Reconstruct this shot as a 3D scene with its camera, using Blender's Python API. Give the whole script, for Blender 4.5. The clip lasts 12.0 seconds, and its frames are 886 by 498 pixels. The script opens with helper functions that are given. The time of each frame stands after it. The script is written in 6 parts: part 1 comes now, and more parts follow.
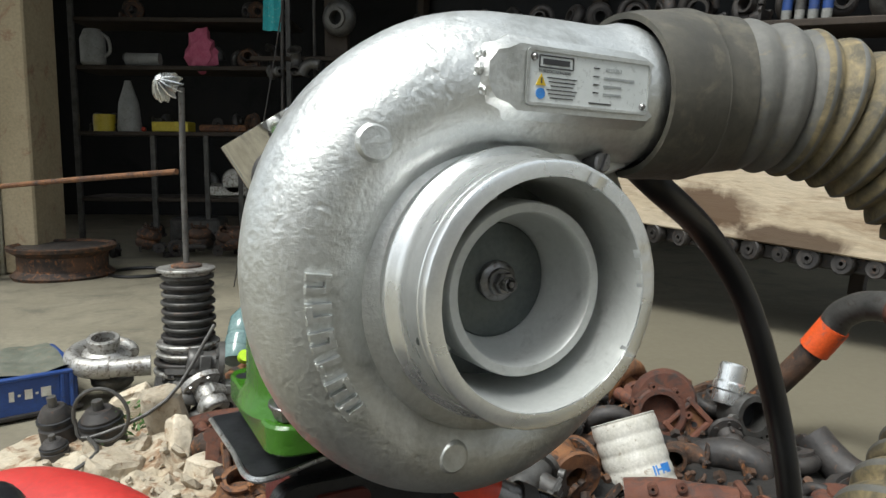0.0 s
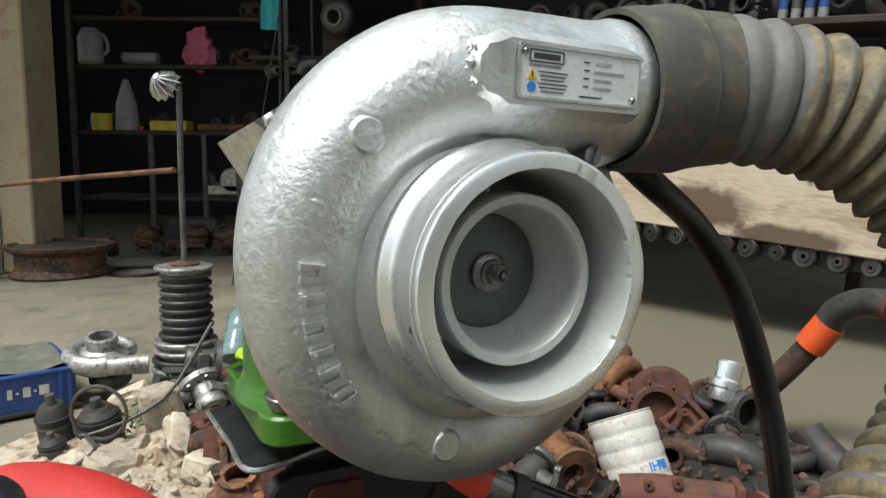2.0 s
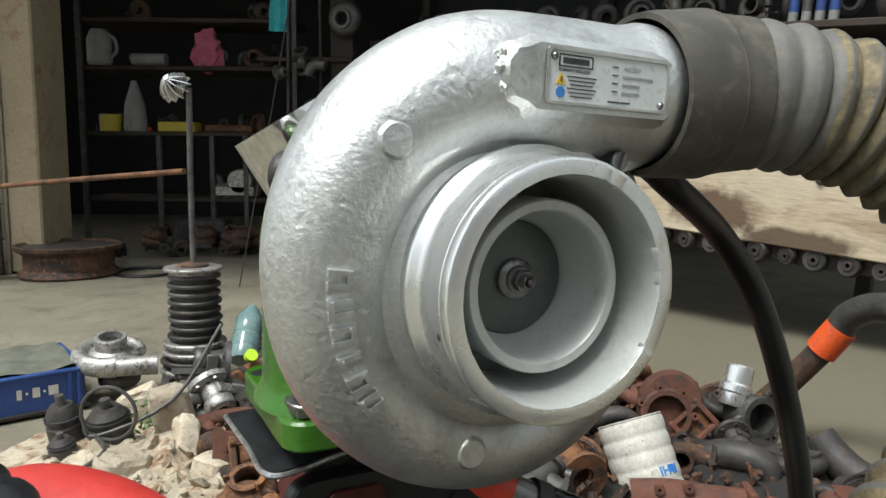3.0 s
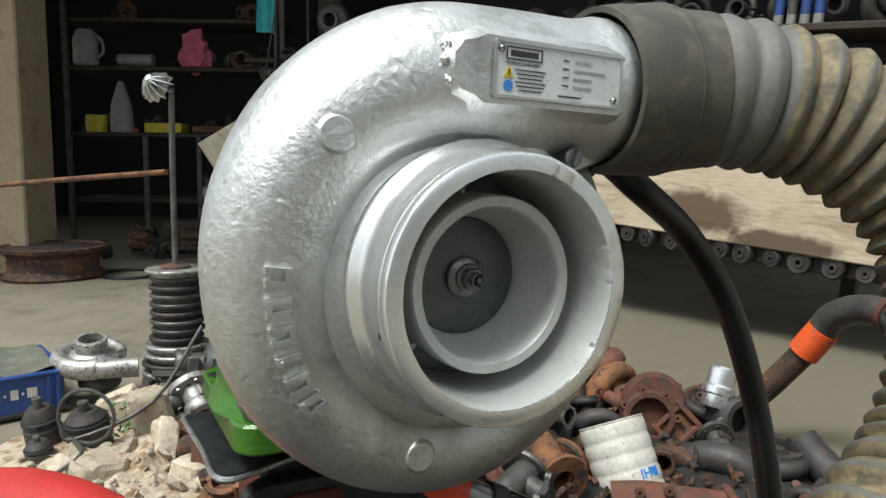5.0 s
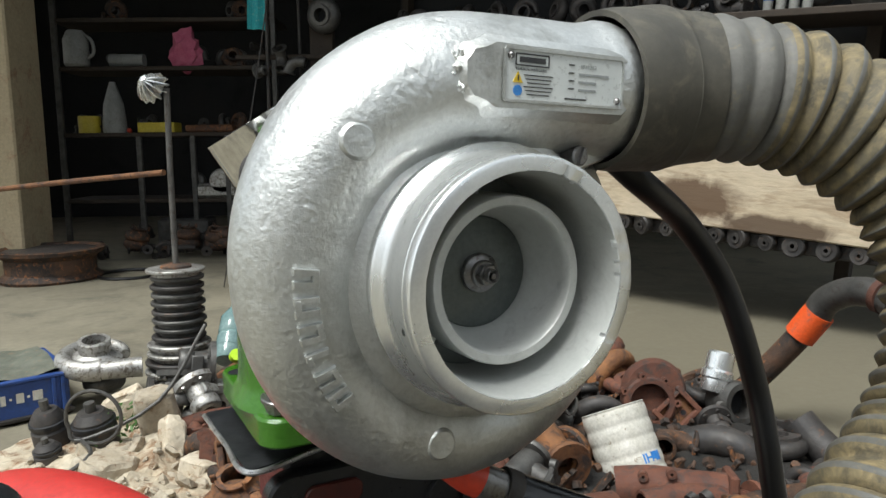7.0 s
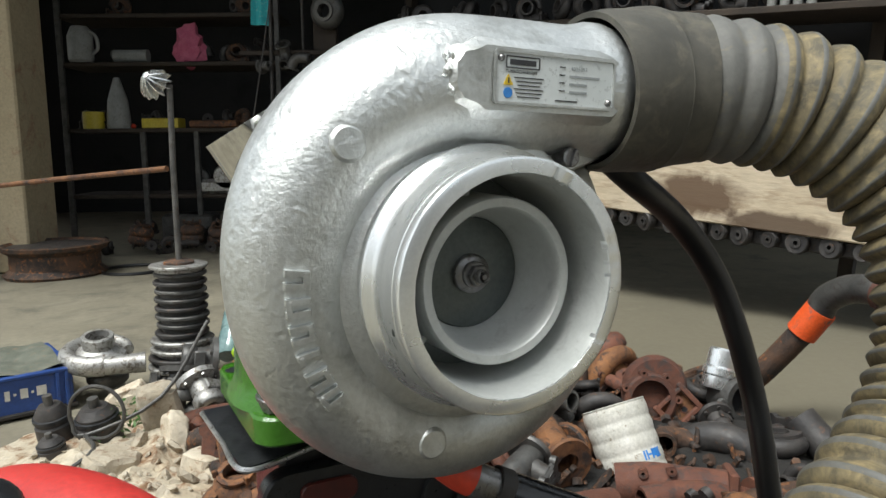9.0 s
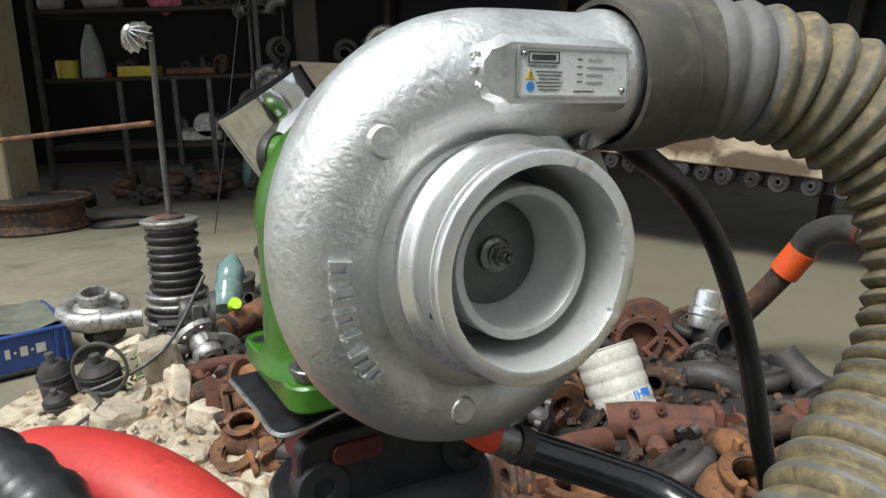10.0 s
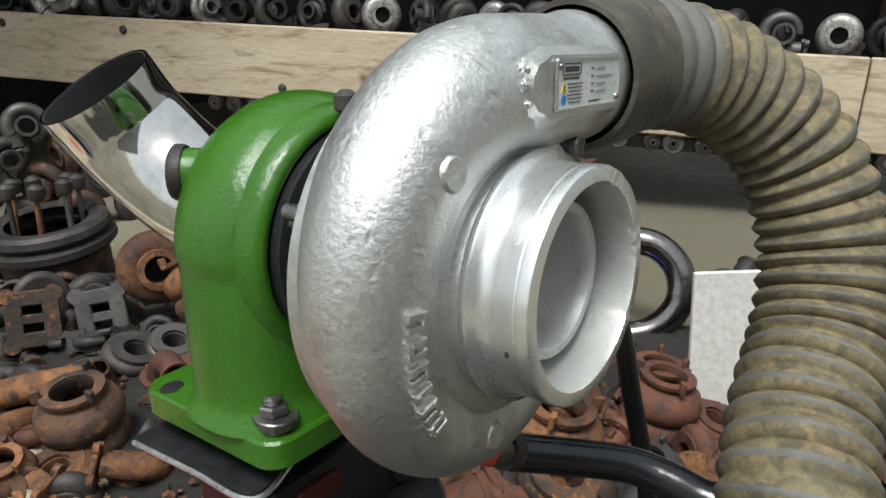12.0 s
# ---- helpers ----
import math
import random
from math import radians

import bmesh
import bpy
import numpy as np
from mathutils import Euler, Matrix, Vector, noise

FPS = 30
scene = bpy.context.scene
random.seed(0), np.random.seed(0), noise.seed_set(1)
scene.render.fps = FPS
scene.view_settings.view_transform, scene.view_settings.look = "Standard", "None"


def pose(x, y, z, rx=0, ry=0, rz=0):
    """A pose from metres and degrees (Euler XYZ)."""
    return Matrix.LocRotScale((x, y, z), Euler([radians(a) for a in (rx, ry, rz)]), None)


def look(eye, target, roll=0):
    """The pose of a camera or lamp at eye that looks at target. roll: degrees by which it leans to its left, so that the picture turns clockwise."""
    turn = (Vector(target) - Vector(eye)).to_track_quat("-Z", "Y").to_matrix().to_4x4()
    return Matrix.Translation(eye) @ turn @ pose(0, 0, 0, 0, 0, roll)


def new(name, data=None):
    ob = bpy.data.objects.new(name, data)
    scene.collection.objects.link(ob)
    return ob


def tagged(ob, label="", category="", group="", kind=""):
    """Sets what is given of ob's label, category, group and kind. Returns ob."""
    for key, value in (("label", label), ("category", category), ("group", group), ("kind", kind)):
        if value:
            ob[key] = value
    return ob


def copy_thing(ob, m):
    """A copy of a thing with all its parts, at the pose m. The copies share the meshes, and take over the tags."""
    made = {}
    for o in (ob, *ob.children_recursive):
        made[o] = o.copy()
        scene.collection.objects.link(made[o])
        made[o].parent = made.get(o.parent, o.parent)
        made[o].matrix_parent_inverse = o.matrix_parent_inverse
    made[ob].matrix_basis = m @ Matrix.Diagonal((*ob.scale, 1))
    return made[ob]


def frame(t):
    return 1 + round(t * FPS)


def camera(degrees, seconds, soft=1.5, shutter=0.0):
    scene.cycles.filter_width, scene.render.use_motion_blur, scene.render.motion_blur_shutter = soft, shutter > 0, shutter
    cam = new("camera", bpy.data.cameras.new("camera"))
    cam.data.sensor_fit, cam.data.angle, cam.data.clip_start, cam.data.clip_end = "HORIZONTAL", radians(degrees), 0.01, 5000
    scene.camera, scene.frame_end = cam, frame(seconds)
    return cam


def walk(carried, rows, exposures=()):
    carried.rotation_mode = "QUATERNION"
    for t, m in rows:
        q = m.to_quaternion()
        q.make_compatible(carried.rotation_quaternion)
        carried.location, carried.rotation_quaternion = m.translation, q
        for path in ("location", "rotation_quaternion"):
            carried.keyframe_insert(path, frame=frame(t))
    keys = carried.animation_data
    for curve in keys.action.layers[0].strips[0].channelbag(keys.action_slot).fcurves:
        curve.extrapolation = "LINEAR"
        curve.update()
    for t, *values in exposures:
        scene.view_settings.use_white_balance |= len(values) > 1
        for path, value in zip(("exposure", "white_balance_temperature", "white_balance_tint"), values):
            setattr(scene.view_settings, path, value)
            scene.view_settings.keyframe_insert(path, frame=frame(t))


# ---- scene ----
cam = camera(61.9, 12.0, soft=1.5)
METRES, EYE, TILT, LEAN, TURN = 0.33, 0.72, -7.5, -0.5, 0.0
ROWS = [
    (0.0, 0.0, 0.0, 0.0, 0.0, 0.0, -0.0),
    (0.5, 0.0095, -0.0052, -0.0006, -0.06, -0.0, -0.06),
    (1.0, 0.0123, -0.0127, -0.0008, 0.01, 0.06, -0.03),
    (1.5, 0.0025, -0.0191, -0.0055, 0.09, -0.01, 0.02),
    (2.0, 0.0081, -0.0163, -0.0119, -0.13, -0.04, 0.04),
    (2.5, 0.0181, -0.0125, -0.0137, -0.47, -0.11, 0.09),
    (3.0, -0.0225, -0.0076, -0.0056, 0.29, 0.08, -0.21),
    (3.5, -0.0015, 0.0325, -0.0031, -0.78, -0.06, 0.63),
    (5.5, 0.042, 0.005, -0.0158, -0.42, 0.34, -0.54),
    (6.0, 0.0395, -0.0163, -0.0196, -0.88, 0.01, -0.38),
    (6.5, 0.0126, -0.038, -0.0006, -0.87, 0.07, 0.3),
    (7.0, 0.0093, -0.034, -0.0029, -0.78, -0.35, 1.18),
    (9.0, 0.0289, -0.0426, 0.005, -0.45, -0.69, 1.1),
    (9.5, 0.0114, -0.0505, 0.0527, -0.57, -1.38, 0.96),
    (10.0, -0.0411, -0.1163, 0.0786, -1.86, -5.31, 2.42),
    (10.5, -0.1959, -0.0615, 0.1639, -8.03, -7.17, 2.08),
    (11.0, -0.3164, 0.0746, 0.2196, -17.31, -9.49, 3.52),
    (11.5, -0.4366, 0.0867, 0.2321, -22.91, -10.38, 4.33),
    (12.0, -0.501, 0.1025, 0.2241, -25.63, -11.0, 5.38),
]
walk(cam, [(t, pose(0, 0, EYE, TILT, LEAN, TURN) @ pose(METRES * x, METRES * y, METRES * z, 90 + pitch, roll, yaw)) for t, x, y, z, yaw, pitch, roll in ROWS],
     [(0.0, 0.65), (9.5, 0.67), (11.0, 0.60), (12.0, 0.46)])

# ---- world, sun, exposure ----
world = bpy.data.worlds.new("sky")
scene.world = world
world.use_nodes = True
wt = world.node_tree
sky = wt.nodes.new("ShaderNodeTexSky")
sky.sky_type = "NISHITA"
sky.sun_disc = False
sky.sun_elevation = radians(61)
sky.sun_rotation = radians(222)
sky.dust_density = 4.0
haze = wt.nodes.new("ShaderNodeMix")  # thin even cloud over the sky
haze.data_type = "RGBA"
haze.inputs[0].default_value = 0.65
haze.inputs[7].default_value = (5.35, 5.75, 5.65, 1)
wt.links.new(sky.outputs[0], haze.inputs[6])
wt.links.new(haze.outputs[2], wt.nodes["Background"].inputs[0])
wt.nodes["Background"].inputs[1].default_value = 0.125
sun_data = bpy.data.lights.new("sun", "SUN")
sun_data.energy = 2.7
sun_data.angle = radians(22)
sun_data.color = (0.95, 0.99, 0.97)
sun = new("sun", sun_data)
sun.matrix_world = look((-1.7, -1.5, 5.4), (0, 0.4, 0.6))


# ---- materials ----
def mix_node(nt, fac, a, b):
    m = nt.nodes.new("ShaderNodeMix")
    m.data_type = "RGBA"
    if hasattr(fac, "is_output"):
        nt.links.new(fac, m.inputs[0])
    else:
        m.inputs[0].default_value = fac
    for slot, v in ((6, a), (7, b)):
        if hasattr(v, "is_output"):
            nt.links.new(v, m.inputs[slot])
        else:
            m.inputs[slot].default_value = (*v, 1)
    return m.outputs[2]


def ramp_node(nt, src, lo, hi):
    r = nt.nodes.new("ShaderNodeMapRange")
    nt.links.new(src, r.inputs[0])
    r.inputs[1].default_value, r.inputs[2].default_value = lo, hi
    return r.outputs[0]


def noise_node(nt, vec, scale, detail=4.0, rough=0.6, dist=0.0):
    n = nt.nodes.new("ShaderNodeTexNoise")
    n.inputs["Scale"].default_value = scale
    n.inputs["Detail"].default_value = detail
    n.inputs["Roughness"].default_value = rough
    n.inputs["Distortion"].default_value = dist
    nt.links.new(vec, n.inputs["Vector"])
    return n.outputs["Fac"]


def material(name, c1, c2, c3=None, rough=(0.4, 0.6), metal=0.0, big=6.0, fine=90.0, bump=0.25, depth=0.002,
             spread=(0.35, 0.65), third=(0.55, 0.7), stretch=(1, 1, 1), coat=0.0, spec=0.5, vary=0.0, speck=0.35):
    """Two colours over a large noise, a third in spots, fine grain in roughness and relief."""
    m = bpy.data.materials.new(name)
    m.use_nodes = True
    nt = m.node_tree
    bsdf = nt.nodes["Principled BSDF"]
    tc = nt.nodes.new("ShaderNodeTexCoord")
    info = nt.nodes.new("ShaderNodeObjectInfo")
    shift = nt.nodes.new("ShaderNodeVectorMath")
    shift.operation = "MULTIPLY_ADD"
    nt.links.new(tc.outputs["Object"], shift.inputs[0])
    shift.inputs[1].default_value = stretch
    scaled = nt.nodes.new("ShaderNodeMath")
    scaled.operation = "MULTIPLY"
    scaled.inputs[1].default_value = 17.0
    nt.links.new(info.outputs["Random"], scaled.inputs[0])
    nt.links.new(scaled.outputs[0], shift.inputs[2])
    vec = shift.outputs[0]
    n1 = noise_node(nt, vec, big, 6, 0.62, 0.3)
    n2 = noise_node(nt, vec, fine, 5, 0.65)
    col = mix_node(nt, ramp_node(nt, n1, *spread), c1, c2)
    if c3:
        n3 = noise_node(nt, vec, big * 2.7, 7, 0.7, 0.6)
        col = mix_node(nt, ramp_node(nt, n3, *third), col, c3)
    grain = ramp_node(nt, n2, 0.25, 0.75)
    dark = nt.nodes.new("ShaderNodeMix")
    dark.data_type = "RGBA"
    dark.blend_type = "MULTIPLY"
    dark.inputs[0].default_value = speck
    nt.links.new(col, dark.inputs[6])
    gr = nt.nodes.new("ShaderNodeCombineColor")
    for i in range(3):
        nt.links.new(grain, gr.inputs[i])
    nt.links.new(gr.outputs[0], dark.inputs[7])
    out = dark.outputs[2]
    if vary:
        hsv = nt.nodes.new("ShaderNodeHueSaturation")
        mr = nt.nodes.new("ShaderNodeMapRange")
        mr.inputs[3].default_value, mr.inputs[4].default_value = 1 - vary, 1 + vary
        nt.links.new(info.outputs["Random"], mr.inputs[0])
        nt.links.new(mr.outputs[0], hsv.inputs["Value"])
        nt.links.new(out, hsv.inputs["Color"])
        out = hsv.outputs[0]
    nt.links.new(out, bsdf.inputs["Base Color"])
    rr = nt.nodes.new("ShaderNodeMapRange")
    rr.inputs[1].default_value, rr.inputs[2].default_value = 0.3, 0.7
    rr.inputs[3].default_value, rr.inputs[4].default_value = rough
    nt.links.new(n1 if fine > 400 else n2, rr.inputs[0])
    nt.links.new(rr.outputs[0], bsdf.inputs["Roughness"])
    bsdf.inputs["Metallic"].default_value = metal
    bsdf.inputs["Specular IOR Level"].default_value = spec
    bsdf.inputs["Coat Weight"].default_value = coat
    if bump:
        b = nt.nodes.new("ShaderNodeBump")
        b.inputs["Strength"].default_value = bump
        b.inputs["Distance"].default_value = depth
        nt.links.new(n2, b.inputs["Height"])
        nt.links.new(b.outputs[0], bsdf.inputs["Normal"])
    return m


cast_aluminium = material("cast_aluminium", (0.66, 0.675, 0.655), (0.74, 0.75, 0.735), (0.37, 0.37, 0.345), (0.36, 0.50), 0.95, 9, 330, 0.52, 0.0011, third=(0.50, 0.78), speck=0.20)
machined = material("machined_aluminium", (0.78, 0.80, 0.795), (0.90, 0.91, 0.905), (0.58, 0.575, 0.55), (0.22, 0.34), 0.88, 20, 500, 0.06, 0.0003, stretch=(1, 4, 1), third=(0.62, 0.8), speck=0.12)
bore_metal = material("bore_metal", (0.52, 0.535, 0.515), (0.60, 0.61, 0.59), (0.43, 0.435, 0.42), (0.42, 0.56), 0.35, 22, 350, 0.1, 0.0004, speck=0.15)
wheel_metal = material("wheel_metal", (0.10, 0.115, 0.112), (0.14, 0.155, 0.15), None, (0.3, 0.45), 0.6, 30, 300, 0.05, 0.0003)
green_paint = material("green_paint", (0.032, 0.120, 0.008), (0.042, 0.150, 0.012), (0.020, 0.080, 0.006), (0.11, 0.20), 0.0, 14, 190, 0.55, 0.0014, third=(0.62, 0.85), speck=0.15)
black_paint = material("black_paint", (0.012, 0.013, 0.015), (0.03, 0.031, 0.034), (0.09, 0.09, 0.09), (0.25, 0.5), 0.0, 20, 200, 0.2, 0.0008, third=(0.66, 0.8))
plate_metal = material("worn_plate", (0.022, 0.024, 0.027), (0.045, 0.047, 0.05), (0.012, 0.012, 0.013), (0.3, 0.5), 0.4, 30, 220, 0.2, 0.0006)
bare_edge = material("bare_steel_edge", (0.5, 0.5, 0.5), (0.7, 0.7, 0.7), (0.2, 0.18, 0.16), (0.25, 0.4), 0.9, 60, 300, 0.2, 0.0005)
polished = material("polished_steel", (0.78, 0.77, 0.75), (0.82, 0.81, 0.79), None, (0.05, 0.09), 1.0, 12, 60, 0.03, 0.0006)
bolt_steel = material("bolt_steel", (0.20, 0.195, 0.19), (0.34, 0.33, 0.325), (0.10, 0.08, 0.07), (0.25, 0.4), 0.9, 60, 300, 0.1, 0.0004)
hose_grey = material("dusty_rubber", (0.045, 0.042, 0.034), (0.105, 0.096, 0.075), (0.16, 0.14, 0.10), (0.5, 0.7), 0.0, 14, 240, 0.4, 0.0009, third=(0.52, 0.75))
hose_dust = material("yellow_dust_rubber", (0.075, 0.064, 0.042), (0.15, 0.127, 0.078), (0.29, 0.225, 0.115), (0.6, 0.8), 0.0, 26, 300, 0.4, 0.0009, third=(0.42, 0.68))
hose_crest = material("scuffed_rubber", (0.11, 0.108, 0.098), (0.16, 0.155, 0.14), (0.2, 0.17, 0.11), (0.5, 0.7), 0.0, 26, 240, 0.4, 0.0009)
black_rubber = material("black_rubber", (0.004, 0.004, 0.005), (0.008, 0.008, 0.009), None, (0.34, 0.46), 0.0, 20, 260, 0.1, 0.0005)
oily_rubber = material("oily_rubber", (0.006, 0.007, 0.009), (0.012, 0.013, 0.016), (0.2, 0.21, 0.24), (0.08, 0.25), 0.0, 60, 200, 0.3, 0.0009, third=(0.68, 0.71))
label_silver = material("label_silver", (0.62, 0.65, 0.64), (0.68, 0.70, 0.69), None, (0.25, 0.35), 0.15, 40, 300, 0.02, 0.0002, speck=0.08)
ink = material("label_ink", (0.03, 0.03, 0.035), (0.06, 0.06, 0.06), None, (0.4, 0.5), 0, 60, 300, 0)
faint_ink = material("worn_stamped_ink", (0.30, 0.32, 0.32), (0.38, 0.40, 0.40), None, (0.4, 0.5), 0, 60, 300, 0)
warn_yellow = material("label_yellow", (0.75, 0.5, 0.02), (0.8, 0.55, 0.04), None, (0.4, 0.5), 0, 60, 300, 0)
label_blue = material("label_blue", (0.03, 0.2, 0.6), (0.05, 0.25, 0.65), None, (0.4, 0.5), 0, 60, 300, 0)
rust_brown = material("rust_brown", (0.030, 0.022, 0.018), (0.10, 0.050, 0.027), (0.27, 0.105, 0.035), (0.6, 0.9), 0.0, 13, 90, 0.8, 0.004, spread=(0.42, 0.6), third=(0.56, 0.64), vary=0.35)
rust_orange = material("rust_orange", (0.10, 0.042, 0.020), (0.27, 0.115, 0.042), (0.045, 0.03, 0.025), (0.65, 0.9), 0.0, 12, 90, 0.8, 0.004, spread=(0.4, 0.6), third=(0.52, 0.62), vary=0.3)
rust_red = material("rust_red", (0.095, 0.034, 0.021), (0.155, 0.057, 0.031), (0.045, 0.032, 0.028), (0.65, 0.9), 0.0, 12, 90, 0.7, 0.003, third=(0.5, 0.64), vary=0.25)
dark_iron = material("dark_iron", (0.028, 0.026, 0.026), (0.065, 0.058, 0.053), (0.15, 0.072, 0.035), (0.45, 0.7), 0.2, 16, 130, 0.5, 0.002, third=(0.58, 0.70), vary=0.3)
grey_iron = material("grey_iron", (0.072, 0.070, 0.067), (0.14, 0.135, 0.126), (0.07, 0.05, 0.038), (0.35, 0.6), 0.45, 16, 130, 0.4, 0.002, vary=0.25)
dull_aluminium = material("dull_aluminium", (0.38, 0.37, 0.35), (0.56, 0.55, 0.52), (0.16, 0.135, 0.11), (0.35, 0.6), 0.7, 26, 200, 0.35, 0.001, third=(0.5, 0.62))
floor_mat = material("dusty_concrete", (0.190, 0.168, 0.120), (0.262, 0.236, 0.172), (0.115, 0.104, 0.078), (0.75, 0.95), 0.0, 1.3, 40, 0.35, 0.004, third=(0.5, 0.72))
sand_mat = material("sandy_rubble", (0.46, 0.38, 0.27), (0.60, 0.53, 0.41), (0.24, 0.135, 0.07), (0.85, 0.98), 0.0, 7, 60, 0.8, 0.008, third=(0.5, 0.62))
stone_mat = material("pale_stone", (0.44, 0.37, 0.27), (0.58, 0.51, 0.40), (0.27, 0.17, 0.10), (0.85, 0.95), 0.0, 16, 70, 0.8, 0.006, third=(0.54, 0.66), vary=0.25)
plank_mat = material("weathered_plank", (0.53, 0.43, 0.30), (0.65, 0.55, 0.41), (0.28, 0.19, 0.115), (0.7, 0.9), 0.0, 3.2, 45, 0.4, 0.003, stretch=(0.35, 1, 2.2), third=(0.51, 0.68))


def stain_shade_patch(m, centre, size, colour):
    """A scorch, stain or painted shade with a ragged edge, at its own place."""
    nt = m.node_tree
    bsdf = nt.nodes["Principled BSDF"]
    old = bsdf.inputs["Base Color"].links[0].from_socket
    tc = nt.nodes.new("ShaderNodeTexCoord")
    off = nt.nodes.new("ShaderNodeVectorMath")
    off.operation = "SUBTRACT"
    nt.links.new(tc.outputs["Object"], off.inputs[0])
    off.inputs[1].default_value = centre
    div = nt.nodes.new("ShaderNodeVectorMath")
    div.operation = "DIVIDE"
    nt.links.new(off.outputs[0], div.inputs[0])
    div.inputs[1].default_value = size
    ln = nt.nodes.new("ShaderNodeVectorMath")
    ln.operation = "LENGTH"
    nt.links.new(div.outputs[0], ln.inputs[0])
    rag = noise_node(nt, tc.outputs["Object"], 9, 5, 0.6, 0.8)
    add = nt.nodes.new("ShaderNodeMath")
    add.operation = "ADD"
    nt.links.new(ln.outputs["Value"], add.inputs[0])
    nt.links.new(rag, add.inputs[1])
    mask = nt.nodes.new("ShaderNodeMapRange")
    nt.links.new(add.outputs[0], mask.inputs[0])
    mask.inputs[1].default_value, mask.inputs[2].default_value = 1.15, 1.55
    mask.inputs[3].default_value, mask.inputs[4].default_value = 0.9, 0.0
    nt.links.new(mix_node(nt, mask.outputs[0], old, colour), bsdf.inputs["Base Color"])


# brown stains on the plank
stain_shade_patch(plank_mat, (2.30, 0.0, 0.11), (0.22, 0.5, 0.10), (0.085, 0.045, 0.022))
stain_shade_patch(plank_mat, (2.62, 0.0, 0.03), (0.26, 0.5, 0.05), (0.07, 0.04, 0.022))
# floor colour darkened round the heap in place of shade
stain_shade_patch(floor_mat, (1.30, 2.40, 0.0), (1.25, 1.60, 1.0), (0.116, 0.102, 0.069))
dark_wood = material("dark_wood", (0.035, 0.025, 0.018), (0.06, 0.043, 0.03), (0.02, 0.014, 0.011), (0.7, 0.9), 0.0, 6, 60, 0.4, 0.003)
# pale grey of the unseen added walls, set for reflections in the metal
added_wall_mat = material("bounce_wall_grey", (0.40, 0.40, 0.385), (0.48, 0.48, 0.46), (0.30, 0.30, 0.29), (0.7, 0.9), 0, 3, 60, 0.3, 0.003)
block_mat = material("cream_block", (0.44, 0.40, 0.30), (0.54, 0.49, 0.38), (0.3, 0.23, 0.15), (0.85, 0.95), 0.0, 3, 60, 0.4, 0.004, vary=0.12)
brick_mat = material("ochre_render", (0.35, 0.285, 0.18), (0.42, 0.345, 0.225), (0.28, 0.16, 0.10), (0.85, 0.95), 0.0, 2.5, 60, 0.4, 0.004)
# soil near-black so that its colour carries the heap's gap shade
gap_shade_soil = material("gap_shade_soil", (0.010, 0.009, 0.008), (0.022, 0.019, 0.016), (0.05, 0.032, 0.02), (0.7, 0.95), 0.0, 9, 90, 0.6, 0.004, third=(0.6, 0.72))
# near-black for walls and bore floors: shade put into the colour
shade_black = material("shade_black", (0.012, 0.013, 0.015), (0.022, 0.022, 0.023), (0.008, 0.008, 0.01), (0.8, 0.95), 0.0, 1.2, 30, 0.3, 0.004)
roof_mat = material("roof_sheet", (0.09, 0.085, 0.08), (0.14, 0.13, 0.12), (0.07, 0.045, 0.03), (0.5, 0.7), 0.3, 2, 30, 0.3, 0.003)
white_board = material("white_board", (0.68, 0.67, 0.63), (0.75, 0.74, 0.70), (0.55, 0.5, 0.42), (0.45, 0.6), 0.0, 4, 90, 0.1, 0.001, third=(0.66, 0.85))
red_plastic = material("red_plastic", (0.52, 0.035, 0.03), (0.60, 0.05, 0.04), (0.40, 0.03, 0.025), (0.4, 0.55), 0.0, 9, 160, 0.15, 0.001)
dark_red = material("dull_dark_red", (0.07, 0.012, 0.009), (0.11, 0.018, 0.012), (0.03, 0.015, 0.012), (0.4, 0.6), 0.0, 14, 120, 0.3, 0.001)
red_stool_mat = material("red_stool_plastic", (0.62, 0.05, 0.02), (0.7, 0.07, 0.03), None, (0.35, 0.5), 0.0, 9, 160, 0.05, 0.001)
blue_plastic = material("blue_plastic", (0.015, 0.05, 0.20), (0.025, 0.075, 0.27), (0.05, 0.06, 0.1), (0.4, 0.6), 0.0, 8, 120, 0.15, 0.001)
blue_tape = material("blue_tape", (0.01, 0.07, 0.7), (0.015, 0.1, 0.8), None, (0.35, 0.5), 0.0, 20, 120, 0.1, 0.001)
blue_cap = material("sky_blue_plastic", (0.02, 0.30, 0.62), (0.03, 0.36, 0.70), None, (0.35, 0.5), 0.0, 20, 120, 0.1, 0.001)
gunmetal = material("dark_steel_tube", (0.20, 0.195, 0.19), (0.30, 0.29, 0.28), (0.12, 0.10, 0.085), (0.12, 0.25), 1.0, 12, 90, 0.08, 0.0006)
orange_tape = material("orange_paint", (0.72, 0.085, 0.01), (0.78, 0.11, 0.02), (0.18, 0.10, 0.08), (0.5, 0.65), 0.0, 14, 120, 0.1, 0.001)
faded_mesh = material("faded_mesh", (0.10, 0.11, 0.085), (0.16, 0.165, 0.13), (0.2, 0.15, 0.1), (0.8, 0.95), 0.0, 20, 200, 0.5, 0.003)
cream_paint = material("chipped_cream_paint", (0.55, 0.53, 0.46), (0.68, 0.66, 0.60), (0.26, 0.2, 0.14), (0.5, 0.7), 0.0, 25, 160, 0.3, 0.002, third=(0.6, 0.68))
pink_cloth = material("pink_cloth", (0.5, 0.1, 0.18), (0.6, 0.16, 0.25), None, (0.8, 0.95), 0, 20, 100, 0.3, 0.003)
